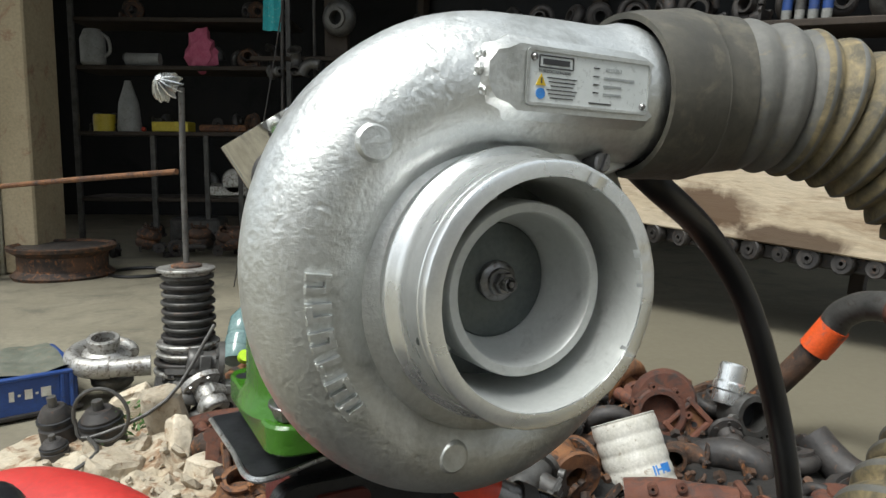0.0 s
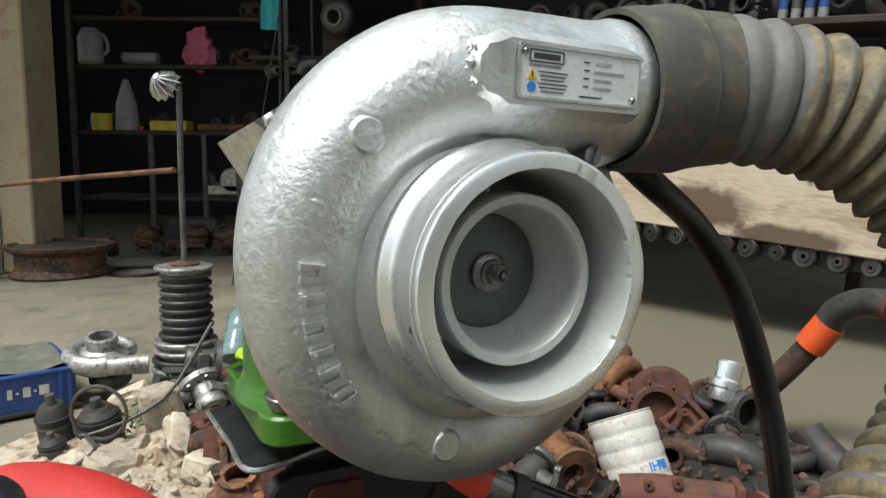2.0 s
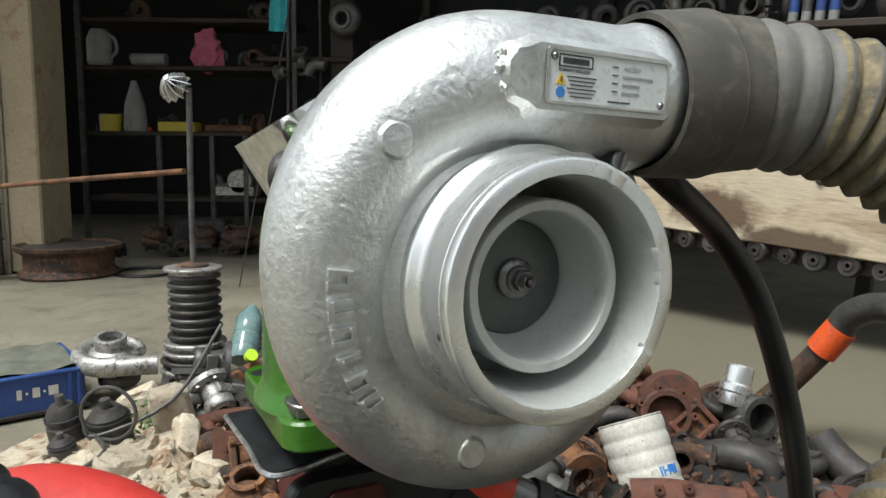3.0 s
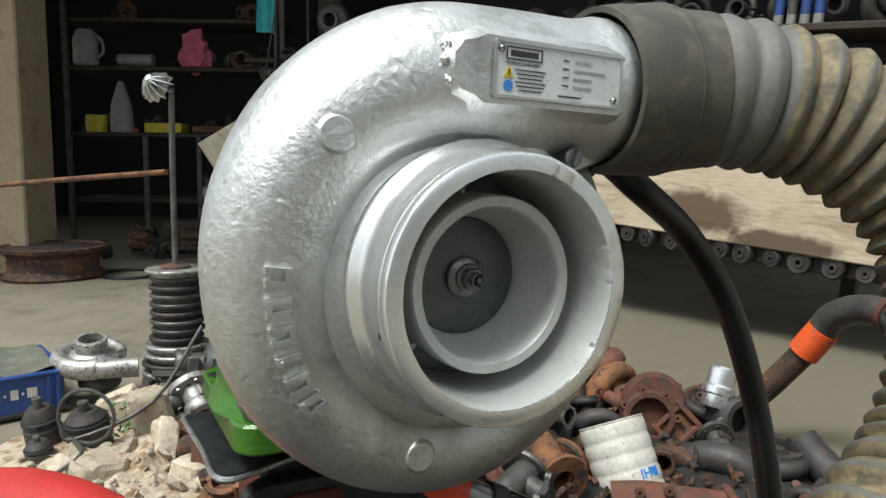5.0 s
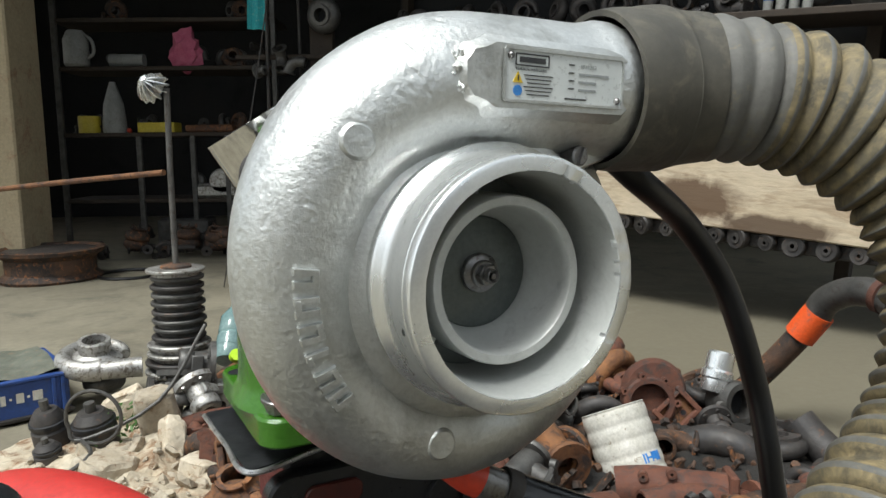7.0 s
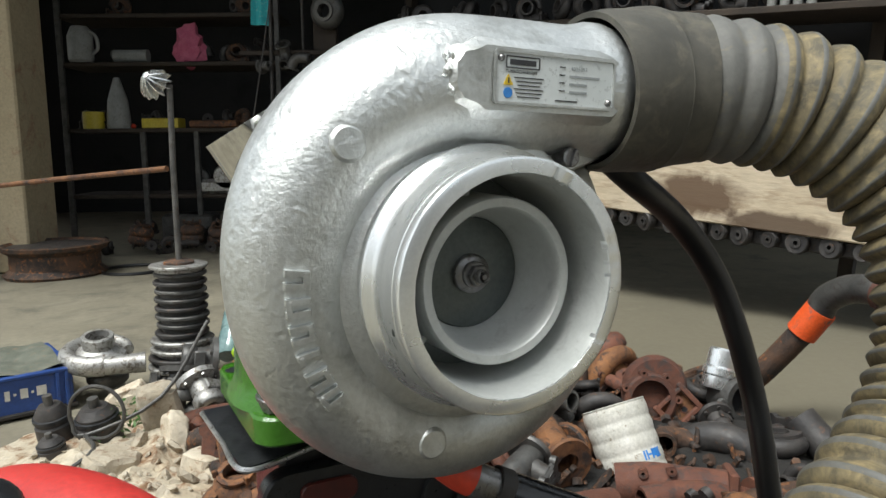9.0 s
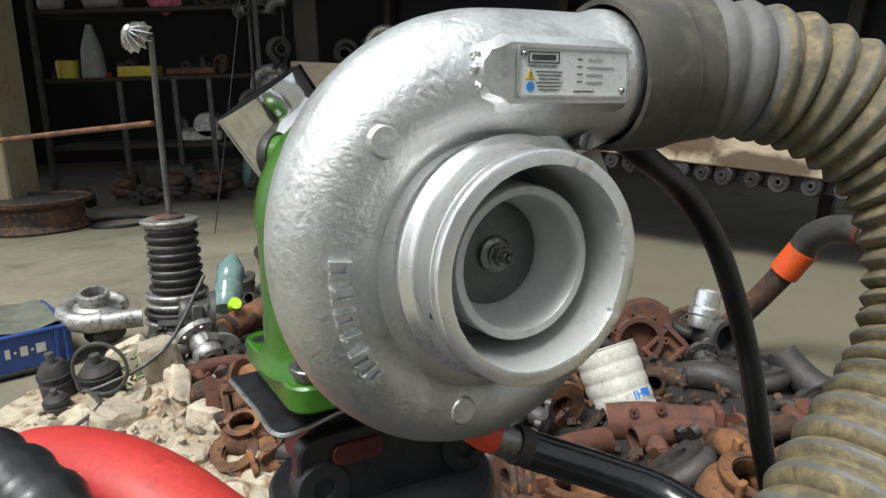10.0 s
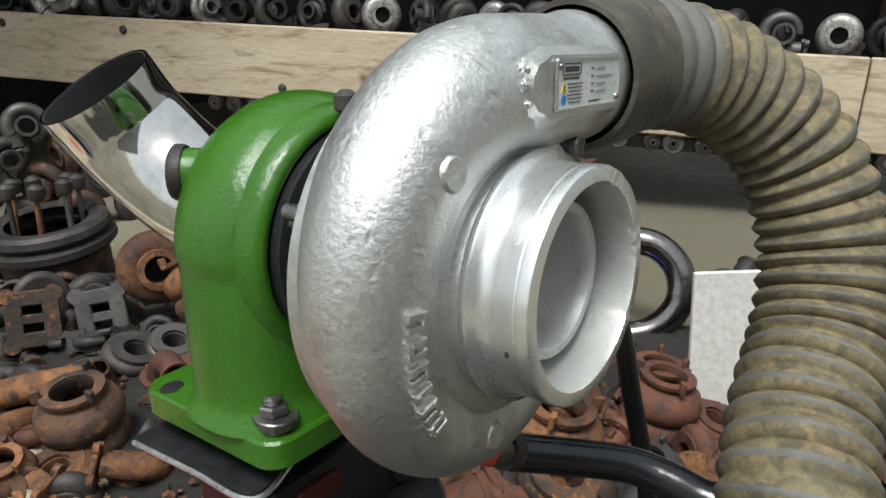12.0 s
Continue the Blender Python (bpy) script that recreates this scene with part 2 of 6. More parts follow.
teal_cloth = material("teal_cloth", (0.02, 0.33, 0.36), (0.04, 0.42, 0.44), (0.25, 0.45, 0.4), (0.8, 0.95), 0, 20, 100, 0.3, 0.003)
yellow_plastic = material("yellow_plastic", (0.55, 0.42, 0.03), (0.62, 0.5, 0.06), None, (0.4, 0.6), 0, 20, 100, 0.1, 0.001)
lime_plastic = material("lime_plastic", (0.5, 0.8, 0.02), (0.6, 0.9, 0.04), None, (0.4, 0.6), 0, 20, 100, 0.1, 0.001)
bottle_plastic = material("clear_green_plastic", (0.12, 0.2, 0.2), (0.2, 0.3, 0.29), None, (0.1, 0.2), 0, 20, 100, 0.1, 0.001)
leaf_mat = material("weed_leaf", (0.04, 0.11, 0.02), (0.08, 0.18, 0.035), None, (0.5, 0.7), 0, 30, 100, 0.1, 0.001, vary=0.2)
cloth_white = material("grey_white_plastic", (0.26, 0.26, 0.245), (0.34, 0.34, 0.32), (0.18, 0.17, 0.15), (0.5, 0.7), 0, 10, 100, 0.2, 0.002)


# ---- geometry helpers: a shape is (verts, faces) ----
def join(*shapes):
    vs, fs = [], []
    for v, f in shapes:
        k = len(vs)
        vs += [tuple(p) for p in v]
        fs += [tuple(i + k for i in q) for q in f]
    return vs, fs


def tf(shape, m):
    return [tuple(m @ Vector(p)) for p in shape[0]], shape[1]


def skin(rings, closed=True, cap=(True, True), loop=False):
    n = len(rings[0])
    vs = [tuple(p) for r in rings for p in r]
    fs = []
    m = len(rings)
    for i in range(m if loop else m - 1):
        j = (i + 1) % m
        for k in range(n if closed else n - 1):
            l = (k + 1) % n
            fs.append((i * n + k, i * n + l, j * n + l, j * n + k))
    if not loop and closed:
        if cap[0]:
            fs.append(tuple(range(n))[::-1])
        if cap[1]:
            fs.append(tuple((m - 1) * n + k for k in range(n)))
    return vs, fs


def lathe(profile, n=48, closed=False, change=None):
    """Turns (radius, depth) pairs about the y axis."""
    rings = []
    for r, d in profile:
        ring = []
        for k in range(n):
            a = 2 * math.pi * k / n
            rr, dd = (r, d) if change is None else change(r, d, a)
            ring.append((rr * math.cos(a), dd, rr * math.sin(a)))
        rings.append(ring)
    return skin(rings, True, (False, False), closed)


def disc(r, d0, d1, n=24, bev=0.0):
    prof = [(1e-4, d0), (r - bev, d0), (r, d0 + bev), (r, d1 - bev), (r - bev, d1), (1e-4, d1)] if bev else [(1e-4, d0), (r, d0), (r, d1), (1e-4, d1)]
    return lathe(prof, n)


def curve(points, n=12):
    """A smooth line through points."""
    p = [Vector(q) for q in points]
    p = [2 * p[0] - p[1]] + p + [2 * p[-1] - p[-2]]
    out = []
    for i in range(1, len(p) - 2):
        for k in range(n):
            t = k / n
            a, b, c, d = p[i - 1:i + 3]
            out.append(0.5 * (2 * b + (c - a) * t + (2 * a - 5 * b + 4 * c - d) * t * t + (3 * b - a - 3 * c + d) * t ** 3))
    out.append(p[-2])
    return out


def even(line, step):
    """The same line cut into even steps."""
    out, left = [line[0]], step
    for a, b in zip(line, line[1:]):
        seg = (b - a).length
        at = 0.0
        while seg - at >= left:
            at += left
            out.append(a.lerp(b, at / seg))
            left = step
        left -= seg - at
    return out


def tube(line, radius, n=16, wall=0.0, cap=True, up=(0, 0, 1)):
    """A pipe along a line; radius is a number or a function of (index, count)."""
    line = [Vector(p) for p in line]
    t0 = (line[1] - line[0]).normalized()
    side = t0.cross(Vector(up))
    if side.length < 1e-3:
        side = t0.cross(Vector((1, 0, 0)))
    side.normalize()
    outer, inner = [], []
    m = len(line)
    for i, p in enumerate(line):
        t = (line[min(i + 1, m - 1)] - line[max(i - 1, 0)]).normalized()
        side = (side - t * side.dot(t)).normalized()
        b = t.cross(side)
        r = radius(i, m) if callable(radius) else radius
        outer.append([p + (side * math.cos(2 * math.pi * k / n) + b * math.sin(2 * math.pi * k / n)) * r for k in range(n)])
        if wall:
            inner.append([p + (side * math.cos(2 * math.pi * k / n) + b * math.sin(2 * math.pi * k / n)) * (r - wall) for k in range(n)])
    if wall:
        return skin(outer + inner[::-1], True, (False, False), True)
    return skin(outer, True, (cap, cap))


def box(sx, sy, sz, bev=0.0, at=(0, 0, 0)):
    """A box round a point, its edges cut at 45 degrees."""
    x, y, z = sx / 2, sy / 2, sz / 2
    b = min(bev, x * 0.9, y * 0.9, z * 0.9)
    if b <= 0:
        v = [(i * x, j * y, k * z) for k in (-1, 1) for j, i in ((-1, -1), (-1, 1), (1, 1), (1, -1))]
        f = [(3, 2, 1, 0), (4, 5, 6, 7), (0, 1, 5, 4), (1, 2, 6, 5), (2, 3, 7, 6), (3, 0, 4, 7)]
    else:
        def ring(cut, h):
            a, c = x - cut, y - cut
            e = b * 0.7
            return [(a - e, -c, h), (a, -c + e, h), (a, c - e, h), (a - e, c, h), (-a + e, c, h), (-a, c - e, h), (-a, -c + e, h), (-a + e, -c, h)]
        v, f = skin([ring(b, -z), ring(0, -z + b), ring(0, z - b), ring(b, z)])
    return [(p[0] + at[0], p[1] + at[1], p[2] + at[2]) for p in v], f


def prism(outline, d0, d1, bev=0.0):
    """An outline in x, z pushed along y from d0 to d1."""
    c = Vector((sum(p[0] for p in outline) / len(outline), sum(p[1] for p in outline) / len(outline)))

    def ring(d, cut):
        out = []
        for p in outline:
            q = Vector(p) - c
            q = q * (1 - cut / max(q.length, 1e-6))
            out.append((c.x + q.x, d, c.y + q.y))
        return out
    rings = [ring(d0, bev), ring(d0 + bev, 0), ring(d1 - bev, 0), ring(d1, bev)] if bev else [ring(d0, 0), ring(d1, 0)]
    return skin(rings)


def hexagon(r):
    return [(r * math.cos(k * math.pi / 3), r * math.sin(k * math.pi / 3)) for k in range(6)]


def round_rect(w, h, r, n=5):
    out = []
    for cx, cz, a0 in ((w / 2 - r, h / 2 - r, 0), (-w / 2 + r, h / 2 - r, 90), (-w / 2 + r, -h / 2 + r, 180), (w / 2 - r, -h / 2 + r, 270)):
        for k in range(n + 1):
            a = radians(a0 + 90 * k / n)
            out.append((cx + r * math.cos(a), cz + r * math.sin(a)))
    return out


def lump(r, seed, squash=(1, 1, 1), amp=0.35, sub=2, freq=1.6):
    bm = bmesh.new()
    bmesh.ops.create_icosphere(bm, subdivisions=sub, radius=1.0)
    vs = []
    for v in bm.verts:
        k = 1 + amp * noise.noise(v.co * freq + Vector((seed * 3.1, seed * 1.7, seed)))
        k += amp * 0.4 * noise.noise(v.co * freq * 3 + Vector((seed, seed * 2.3, seed)))
        vs.append((v.co.x * r * k * squash[0], v.co.y * r * k * squash[1], v.co.z * r * k * squash[2]))
    fs = [tuple(v.index for v in f.verts) for f in bm.faces]
    bm.free()
    return vs, fs


def mesh_of(name, shape, mat, smooth=35):
    me = bpy.data.meshes.new(name)
    me.from_pydata(shape[0], [], shape[1])
    bm = bmesh.new()
    bm.from_mesh(me)
    bmesh.ops.recalc_face_normals(bm, faces=bm.faces)
    bm.to_mesh(me)
    bm.free()
    me.materials.append(mat)
    if smooth:
        me.shade_smooth()
        me.set_sharp_from_angle(angle=radians(smooth))
    me.update()
    return me


def part(name, shape, mat, parent, label="", smooth=35):
    """One mesh under a thing or under a part, in the parent's own axes."""
    ob = new(name, mesh_of(name, shape, mat, smooth))
    ob.parent = parent
    if label:
        ob["label"] = label
    return ob


def thing(name, label, category, m=None, group="", kind=""):
    ob = new(name)
    ob.empty_display_size = 0.05
    if m is not None:
        ob.matrix_basis = m
    return tagged(ob, label, category, group, kind)


def solid(name, shape, mat, label, category, m=None, group="", kind="", smooth=35):
    """A thing that is one mesh."""
    ob = new(name, mesh_of(name, shape, mat, smooth))
    if m is not None:
        ob.matrix_basis = m
    return tagged(ob, label, category, group, kind)


def lerp_table(rows, x):
    for (a, *u), (b, *v) in zip(rows, rows[1:]):
        if x <= b:
            k = (x - a) / (b - a)
            k = max(0.0, k)
            return [p + (q - p) * k for p, q in zip(u, v)]
    return list(rows[-1][1:])


# ---- the setting ----
def ground_height(x, y):
    """Low waves in the trodden floor."""
    return 0.012 * noise.noise(Vector((x * 1.1, y * 1.1, 0.3))) + 0.004 * noise.noise(Vector((x * 6, y * 6, 1.3)))


def grid_sheet(xs, ys, height):
    vs = [(x, y, height(x, y)) for y in ys for x in xs]
    n = len(xs)
    fs = [(j * n + i, j * n + i + 1, (j + 1) * n + i + 1, (j + 1) * n + i) for j in range(len(ys) - 1) for i in range(n - 1)]
    return vs, fs


def steps(a, b, n):
    return [a + (b - a) * k / n for k in range(n + 1)]


gx = [-60, -20, -8] + steps(-5, 5, 80) + [8, 20, 60]
gy = [-60, -20, -6] + steps(-1, 8, 72) + [12, 30, 60]
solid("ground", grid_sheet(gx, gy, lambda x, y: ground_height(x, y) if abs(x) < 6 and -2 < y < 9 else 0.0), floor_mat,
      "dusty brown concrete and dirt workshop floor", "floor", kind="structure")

# back and side walls: near-black colour stands in for the dim interior
solid("wall_back", box(11, 0.2, 3.6, 0, (0.5, 8.2, 1.8)), shade_black, "back wall of the workshop, interior shade put into its near-black colour", "wall", kind="structure")
solid("wall_right", box(0.2, 2.6, 3.6, 0, (4.4, 6.9, 1.8)), shade_black, "added near-black right wall that keeps the workshop dark", "wall", kind="structure")
# two unseen walls, added to limit the sky and feed reflections
solid("wall_behind", box(9.0, 0.2, 2.4, 0, (0.5, -3.6, 1.2)), added_wall_mat, "unseen pale grey wall added behind the camera to shape light", "wall", kind="structure")
solid("wall_yard_right", box(0.2, 5.6, 2.4, 0, (3.6, -0.75, 1.2)), added_wall_mat, "unseen pale grey wall added on the right to shape light", "wall", kind="structure")
# side wall added to keep the interior dark
solid("wall_left", box(0.2, 2.2, 3.6, 0, (-4.6, 7.1, 1.8)), shade_black, "added near-black left wall that keeps the workshop dark", "wall", kind="structure")


# roof out of view, added to shade the back; its edge sets where
def roof():
    n = 90
    top = [(-5.2 + 11 * k / n, 0, 0.02 * math.sin(k * 2.2)) for k in range(n + 1)]
    rings = [[(x, 2.85, 3.0 + z) for x, _, z in top], [(x, 8.4, 2.75 + z) for x, _, z in top]]
    lower = [[(x, y, z - 0.02) for x, y, z in r] for r in rings]
    a = skin(rings, False)
    b = skin(lower, False)
    return join(a, b)


solid("ceiling", roof(), roof_mat, "unseen corrugated metal roof added to shade the workshop", "roof", kind="structure")


# ---- the turbocharger on its stand ----
TURBO = pose(0.0477, 0.3208, 0.6567, 0, 0, 26.4)
# angle: section radius, outer reach, depth of the section's centre
SCROLL = [(-14, 0.0135, 0.100, 0.066), (0, 0.0150, 0.103, 0.066), (45, 0.0195, 0.109, 0.066), (90, 0.0245, 0.115, 0.0670), (135, 0.0280, 0.1180, 0.0670),
          (180, 0.0308, 0.1212, 0.0665), (225, 0.0340, 0.1285, 0.0635), (255, 0.0362, 0.1312, 0.0610), (270, 0.0370, 0.1312, 0.0600)]


def scroll_point(phi, psi, lift=0.0):
    s, reach, dc = lerp_table(SCROLL, phi)
    rho = reach - s
    r = rho + (s + lift) * math.cos(psi)
    d = dc - (s + lift) * math.sin(psi)
    a = radians(phi)
    return (r * math.cos(a), min(d, 0.0985), -r * math.sin(a))


def dents():
    """Knocks and gouges in the casing: sweep, place round the section, half length, half width in degrees, slant, depth."""
    rnd = random.Random(12)
    out = [(239, 58, 0.9, 7, 0.3, 0.0005), (246, 72, 0.7, 7, 0.5, 0.0006), (249, 52, 0.6, 8, 0.3, 0.0006), (247, 88, 0.7, 5, 0.4, 0.0006), (203, 38, 1.6, 2.0, 0.3, 0.0006), (243, 80, 0.7, 5, 0.4, 0.0005), (185, 15, 1.8, 2.0, 0.8, 0.0006)]
    for k in range(120):
        out.append((rnd.uniform(110, 264), rnd.uniform(-40, 95), rnd.uniform(0.5, 1.6), rnd.uniform(1.2, 4.0), rnd.uniform(-1.4, 1.4), rnd.uniform(0.0002, 0.0006)))
    return out


def scroll_shape():
    rings = []
    knocks = dents()
    for k in range(569):
        phi = -14 + 0.5 * k
        near = [q for q in knocks if abs(q[0] - phi) < 9]
        ring = []
        for j in range(160):
            psi = 2 * math.pi * j / 160
            p = Vector(scroll_point(min(phi, 270), psi))
            w = 0.00025 * noise.noise(p * 45) + 0.00005 * noise.noise(p * 260)
            deg = math.degrees(psi)
            for a, b, la, lb, slant, deep in near:
                v = (deg - b + 180) % 360 - 180
                u = phi - a - slant * v * 0.25
                e = (u / la) ** 2 + (v / lb) ** 2
                if e < 6:
                    w += deep * (0.45 * math.exp(-((e - 1.6) ** 2) * 1.5) - math.exp(-e))
            ring.append(scroll_point(min(phi, 270), psi, w))
        rings.append(ring)
    last = rings[-1]
    for k in range(1, 24):
        x = 0.136 * k / 23
        swell = 1 - 0.07 * min(1.0, x / 0.08) ** 2 + 0.095 * math.exp(-((x - 0.080) / 0.010) ** 2)
        rings.append([(p[0] + x, 0.06 + (p[1] - 0.06) * swell, 0.0942 + (p[2] - 0.0942) * swell) for p in last])
    return skin(rings, True, (True, True))


def on_scroll(name, shape, mat, parent, label=""):
    """Relief laid on the casing: x along the sweep in degrees, z round the section in degrees, y the lift."""
    vs = [scroll_point(p[0], radians(p[2]), p[1]) for p in shape[0]]
    return part(name, (vs, shape[1]), mat, parent, label)


def relief(x, z, w, h, top=0.0034):
    n = 4
    rings = []
    for lift, cut in ((-0.002, 0.0), (top * 0.6, 0.0), (top, 0.16)):
        ww, hh = w / 2 * (1 - cut), h / 2 * (1 - cut)
        ring = []
        for a, b in ((-1, -1), (1, -1), (1, 1), (-1, 1)):
            ring.append((x + a * ww, lift, z + b * hh))
        rings.append(ring)
    return skin(rings)


def lettering(text, size, at, wide, mat, parent):
    """Flat printed words on the data plate."""
    font = bpy.data.curves.new("lettering", "FONT")
    font.body, font.size, font.extrude = text, size, 0.00008
    font.space_character = wide
    holder = bpy.data.objects.new("lettering", font)
    me = bpy.data.meshes.new_from_object(holder)
    bpy.data.objects.remove(holder)
    me.transform(PLATE @ pose(at[0], -0.0024, at[1], 90, 0, 0))
    me.materials.clear()
    me.materials.append(mat)
    ob = new("lettering", me)
    ob.parent = parent


def compressor(turbo):
    body = part("compressor_housing", scroll_shape(), cast_aluminium, turbo, "sand-cast silver aluminium scroll, dented and scratched", 50)
    face = [(0.0600, 0.030), (0.0640, 0.0365), (0.0645, 0.0405), (0.0725, 0.0412), (0.0752, 0.0432), (0.0768, 0.0490), (0.082, 0.0535), (0.0985, 0.0600), (0.0985, 0.075), (0.06, 0.075)]
    part("front_face", lathe(face, 96, True), cast_aluminium, body)
    back = [(0.05, 0.086), (0.104, 0.088), (0.1068, 0.0905), (0.1068, 0.1025), (0.1055, 0.104), (0.05, 0.104)]
    part("rear_flange", lathe(back, 96, True), cast_aluminium, body, "thin bright rear edge of the casing")

    def worn(r, d, a):
        if d < 0.004 and r < 0.0585:
            for at, w, deep in ((62, 3, 0.0022), (70, 2, 0.0012), (18, 5, 0.0012), (8, 4, 0.0016), (1, 3, 0.001), (-33, 4, 0.001)):
                off = abs((math.degrees(a) - at + 180) % 360 - 180)
                if off < w:
                    return r + 0.0012 * (1 - off / w), d + deep * (1 - off / w)
        if d < 0.003:
            r += 0.0003 * noise.noise(Vector((math.cos(a) * 9, math.sin(a) * 9, d * 100)))
        return r, d
    neck = [(0.0532, 0.0), (0.0590, 0.0), (0.0604, 0.0006), (0.0610, 0.0018), (0.0610, 0.0064), (0.0604, 0.0070), (0.0604, 0.0078), (0.0607, 0.0084),
            (0.0604, 0.0190), (0.0612, 0.0240), (0.0632, 0.0275), (0.0655, 0.0293), (0.0664, 0.0308), (0.0664, 0.0325), (0.0656, 0.0338), (0.0640, 0.0350),
            (0.0625, 0.0380), (0.0600, 0.0600), (0.0500, 0.0600), (0.0505, 0.0450), (0.0514, 0.0200), (0.0526, 0.0040), (0.0529, 0.0008)]
    inlet = part("inlet_collar", lathe(neck, 160, True, worn), machined, body, "bright machined inlet collar with a nicked rim", 28)
    for a, d in ((196, 0.0125),):
        chip = lump(0.0016, a, (1.5, 1.0, 0.5), 0.6, 2, 2.0)
        part("chip", tf(chip, pose(0, 0, 0, 0, -a, 0) @ pose(0.0602, d, 0, 0, 90, 0)), wheel_metal, inlet, "dark chip in the bright metal", 20)
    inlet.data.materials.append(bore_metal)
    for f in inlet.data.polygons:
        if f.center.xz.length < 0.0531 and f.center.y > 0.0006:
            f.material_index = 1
    ring = [(0.0358, 0.0192), (0.0366, 0.0182), (0.0405, 0.0180), (0.0412, 0.0188), (0.0415, 0.0230), (0.0420, 0.0580), (0.0290, 0.0580), (0.0292, 0.0480), (0.0305, 0.0440), (0.0340, 0.0350), (0.0354, 0.0260)]
    part("inner_ring", lathe(ring, 96, True), bore_metal, body, "matt grey inner inlet ring", 40)
    for a in (222, 100, 346):
        web = box(0.012, 0.016, 0.004, 0.001, (0.0465, 0.044, 0))
        part("web", tf(web, pose(0, 0, 0, 0, -a, 0)), bore_metal, body)
    # slot floor in dark metal: shade behind the collar put into its colour
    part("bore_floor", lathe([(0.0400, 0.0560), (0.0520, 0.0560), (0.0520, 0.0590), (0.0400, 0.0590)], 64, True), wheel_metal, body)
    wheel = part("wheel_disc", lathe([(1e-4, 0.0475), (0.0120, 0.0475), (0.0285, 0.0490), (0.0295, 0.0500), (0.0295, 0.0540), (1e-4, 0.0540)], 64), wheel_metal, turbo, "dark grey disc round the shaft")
    part("hub", lathe([(1e-4, 0.0400), (0.0062, 0.0400), (0.0070, 0.0408), (0.0070, 0.0430), (0.0092, 0.0436), (0.0102, 0.0446), (0.0102, 0.0480), (1e-4, 0.0480)], 40), bolt_steel, wheel)
    nut = join(prism(hexagon(0.0058), 0.0360, 0.0405, 0.0006), lathe([(1e-4, 0.0315), (0.0014, 0.0318), (0.0015, 0.0335), (0.0030, 0.0318), (0.0036, 0.0324), (0.0034, 0.0334), (0.0037, 0.0340), (0.0034, 0.0348), (0.0037, 0.0354), (0.0036, 0.0365), (1e-4, 0.0365)], 24))
    part("shaft_nut", nut, bolt_steel, wheel, "brassy worn shaft nut")
    for phi, psi, r in ((223.5, 85, 0.0080), (106.5, 92, 0.0078)):
        p = Vector(scroll_point(phi, radians(psi)))
        q = Vector(scroll_point(phi, radians(psi), 0.01)) - p
        n = q.normalized()
        m = Matrix.Translation(p) @ n.to_track_quat("-Y", "Z").to_matrix().to_4x4()
        part("boss", tf(lathe([(1e-4, -0.0010), (r - 0.0010, -0.0010), (r - 0.0002, -0.0004), (r + 0.0008, 0.0012), (r + 0.0014, 0.0030), (r, 0.004), (1e-4, 0.004)], 36), m), cast_aluminium, body)
    # raised maker's mark: plain bars where the letters stand
    marks = []
    for i, phi in enumerate((184.3, 176.5, 168.9, 161.6, 154.6, 147.6)):
        wide = 5.4 if i != 3 else 3.0
        marks.append(relief(phi + wide * 0.32, 82, 1.9, 21))
        if i != 3:
            marks.append(relief(phi - wide * 0.32, 82, 1.9, 21))
        marks.append(relief(phi, 75 if i % 2 else 89, wide * 0.9, 5))
    for sh in marks:
        on_scroll("raised_mark", sh, cast_aluminium, body)
    # pad and plate
    pad = part("plate_pad", pad_shape(), cast_aluminium, body, "raised casting pad with a rough broken end")
    rough = []
    rnd = random.Random(2)
    for k in range(40):
        z = rnd.uniform(-0.0085, 0.0080)
        rough.append(tf(lump(rnd.uniform(0.0012, 0.0024), k, (0.7, 0.8, 1.3), 0.8, 2, 2.4), PLATE @ pose(-0.0592 + rnd.gauss(0, 0.0006) + 0.5 * max(0.0, abs(z) - 0.005), rnd.uniform(0.0015, 0.007), z, 0, rnd.uniform(-25, 25), 0)))
    part("broken_edge", join(*rough), cast_aluminium, pad, "rough broken casting edge", 20)
    plate = part("name_plate", tf(prism(round_rect(0.0715, 0.0235, 0.0016), -0.0022, 0.0006, 0.0004), PLATE), label_silver, body, "silver data plate")
    fr = round_rect(0.0735, 0.0255, 0.0022)
    inn = round_rect(0.0708, 0.0228, 0.0014)
    frame_shape = skin([[(x, -0.0016, z) for x, z in fr], [(x, -0.0030, z) for x, z in fr], [(x, -0.0030, z) for x, z in inn], [(x, -0.0016, z) for x, z in inn]], True, (False, False), True)
    part("rim", tf(frame_shape, PLATE), cast_aluminium, plate)

    def bar(x, z, w, h, mat, name="bar"):
        part(name, tf(box(w, 0.0003, h, 0, (x, -0.0024, z)), PLATE), mat, plate)
    lx, lz = -0.0205, 0.0072
    for dx, dz, w, h in ((0, 0.0026, 0.019, 0.0006), (0, -0.0026, 0.019, 0.0006), (-0.0095, 0, 0.0006, 0.0052), (0.0095, 0, 0.0006, 0.0052), (0, 0, 0.015, 0.0026)):
        bar(lx + dx, lz + dz, w, h, ink, "maker_mark")
    lettering("TURBOCHARGERS", 0.0020, (-0.0303, 0.0022), 1.12, ink, plate)
    lettering("4035253", 0.0026, (0.0082, 0.0058), 1.15, faint_ink, plate)
    for k in range(6):
        bar(-0.0168, 0.0002 - 0.0018 * k, 0.0170 - 0.002 * (k % 3), 0.00045, ink)
    for k in range(4):
        bar(0.0030, 0.0070 - 0.0038 * k, 0.0034, 0.0005, ink)
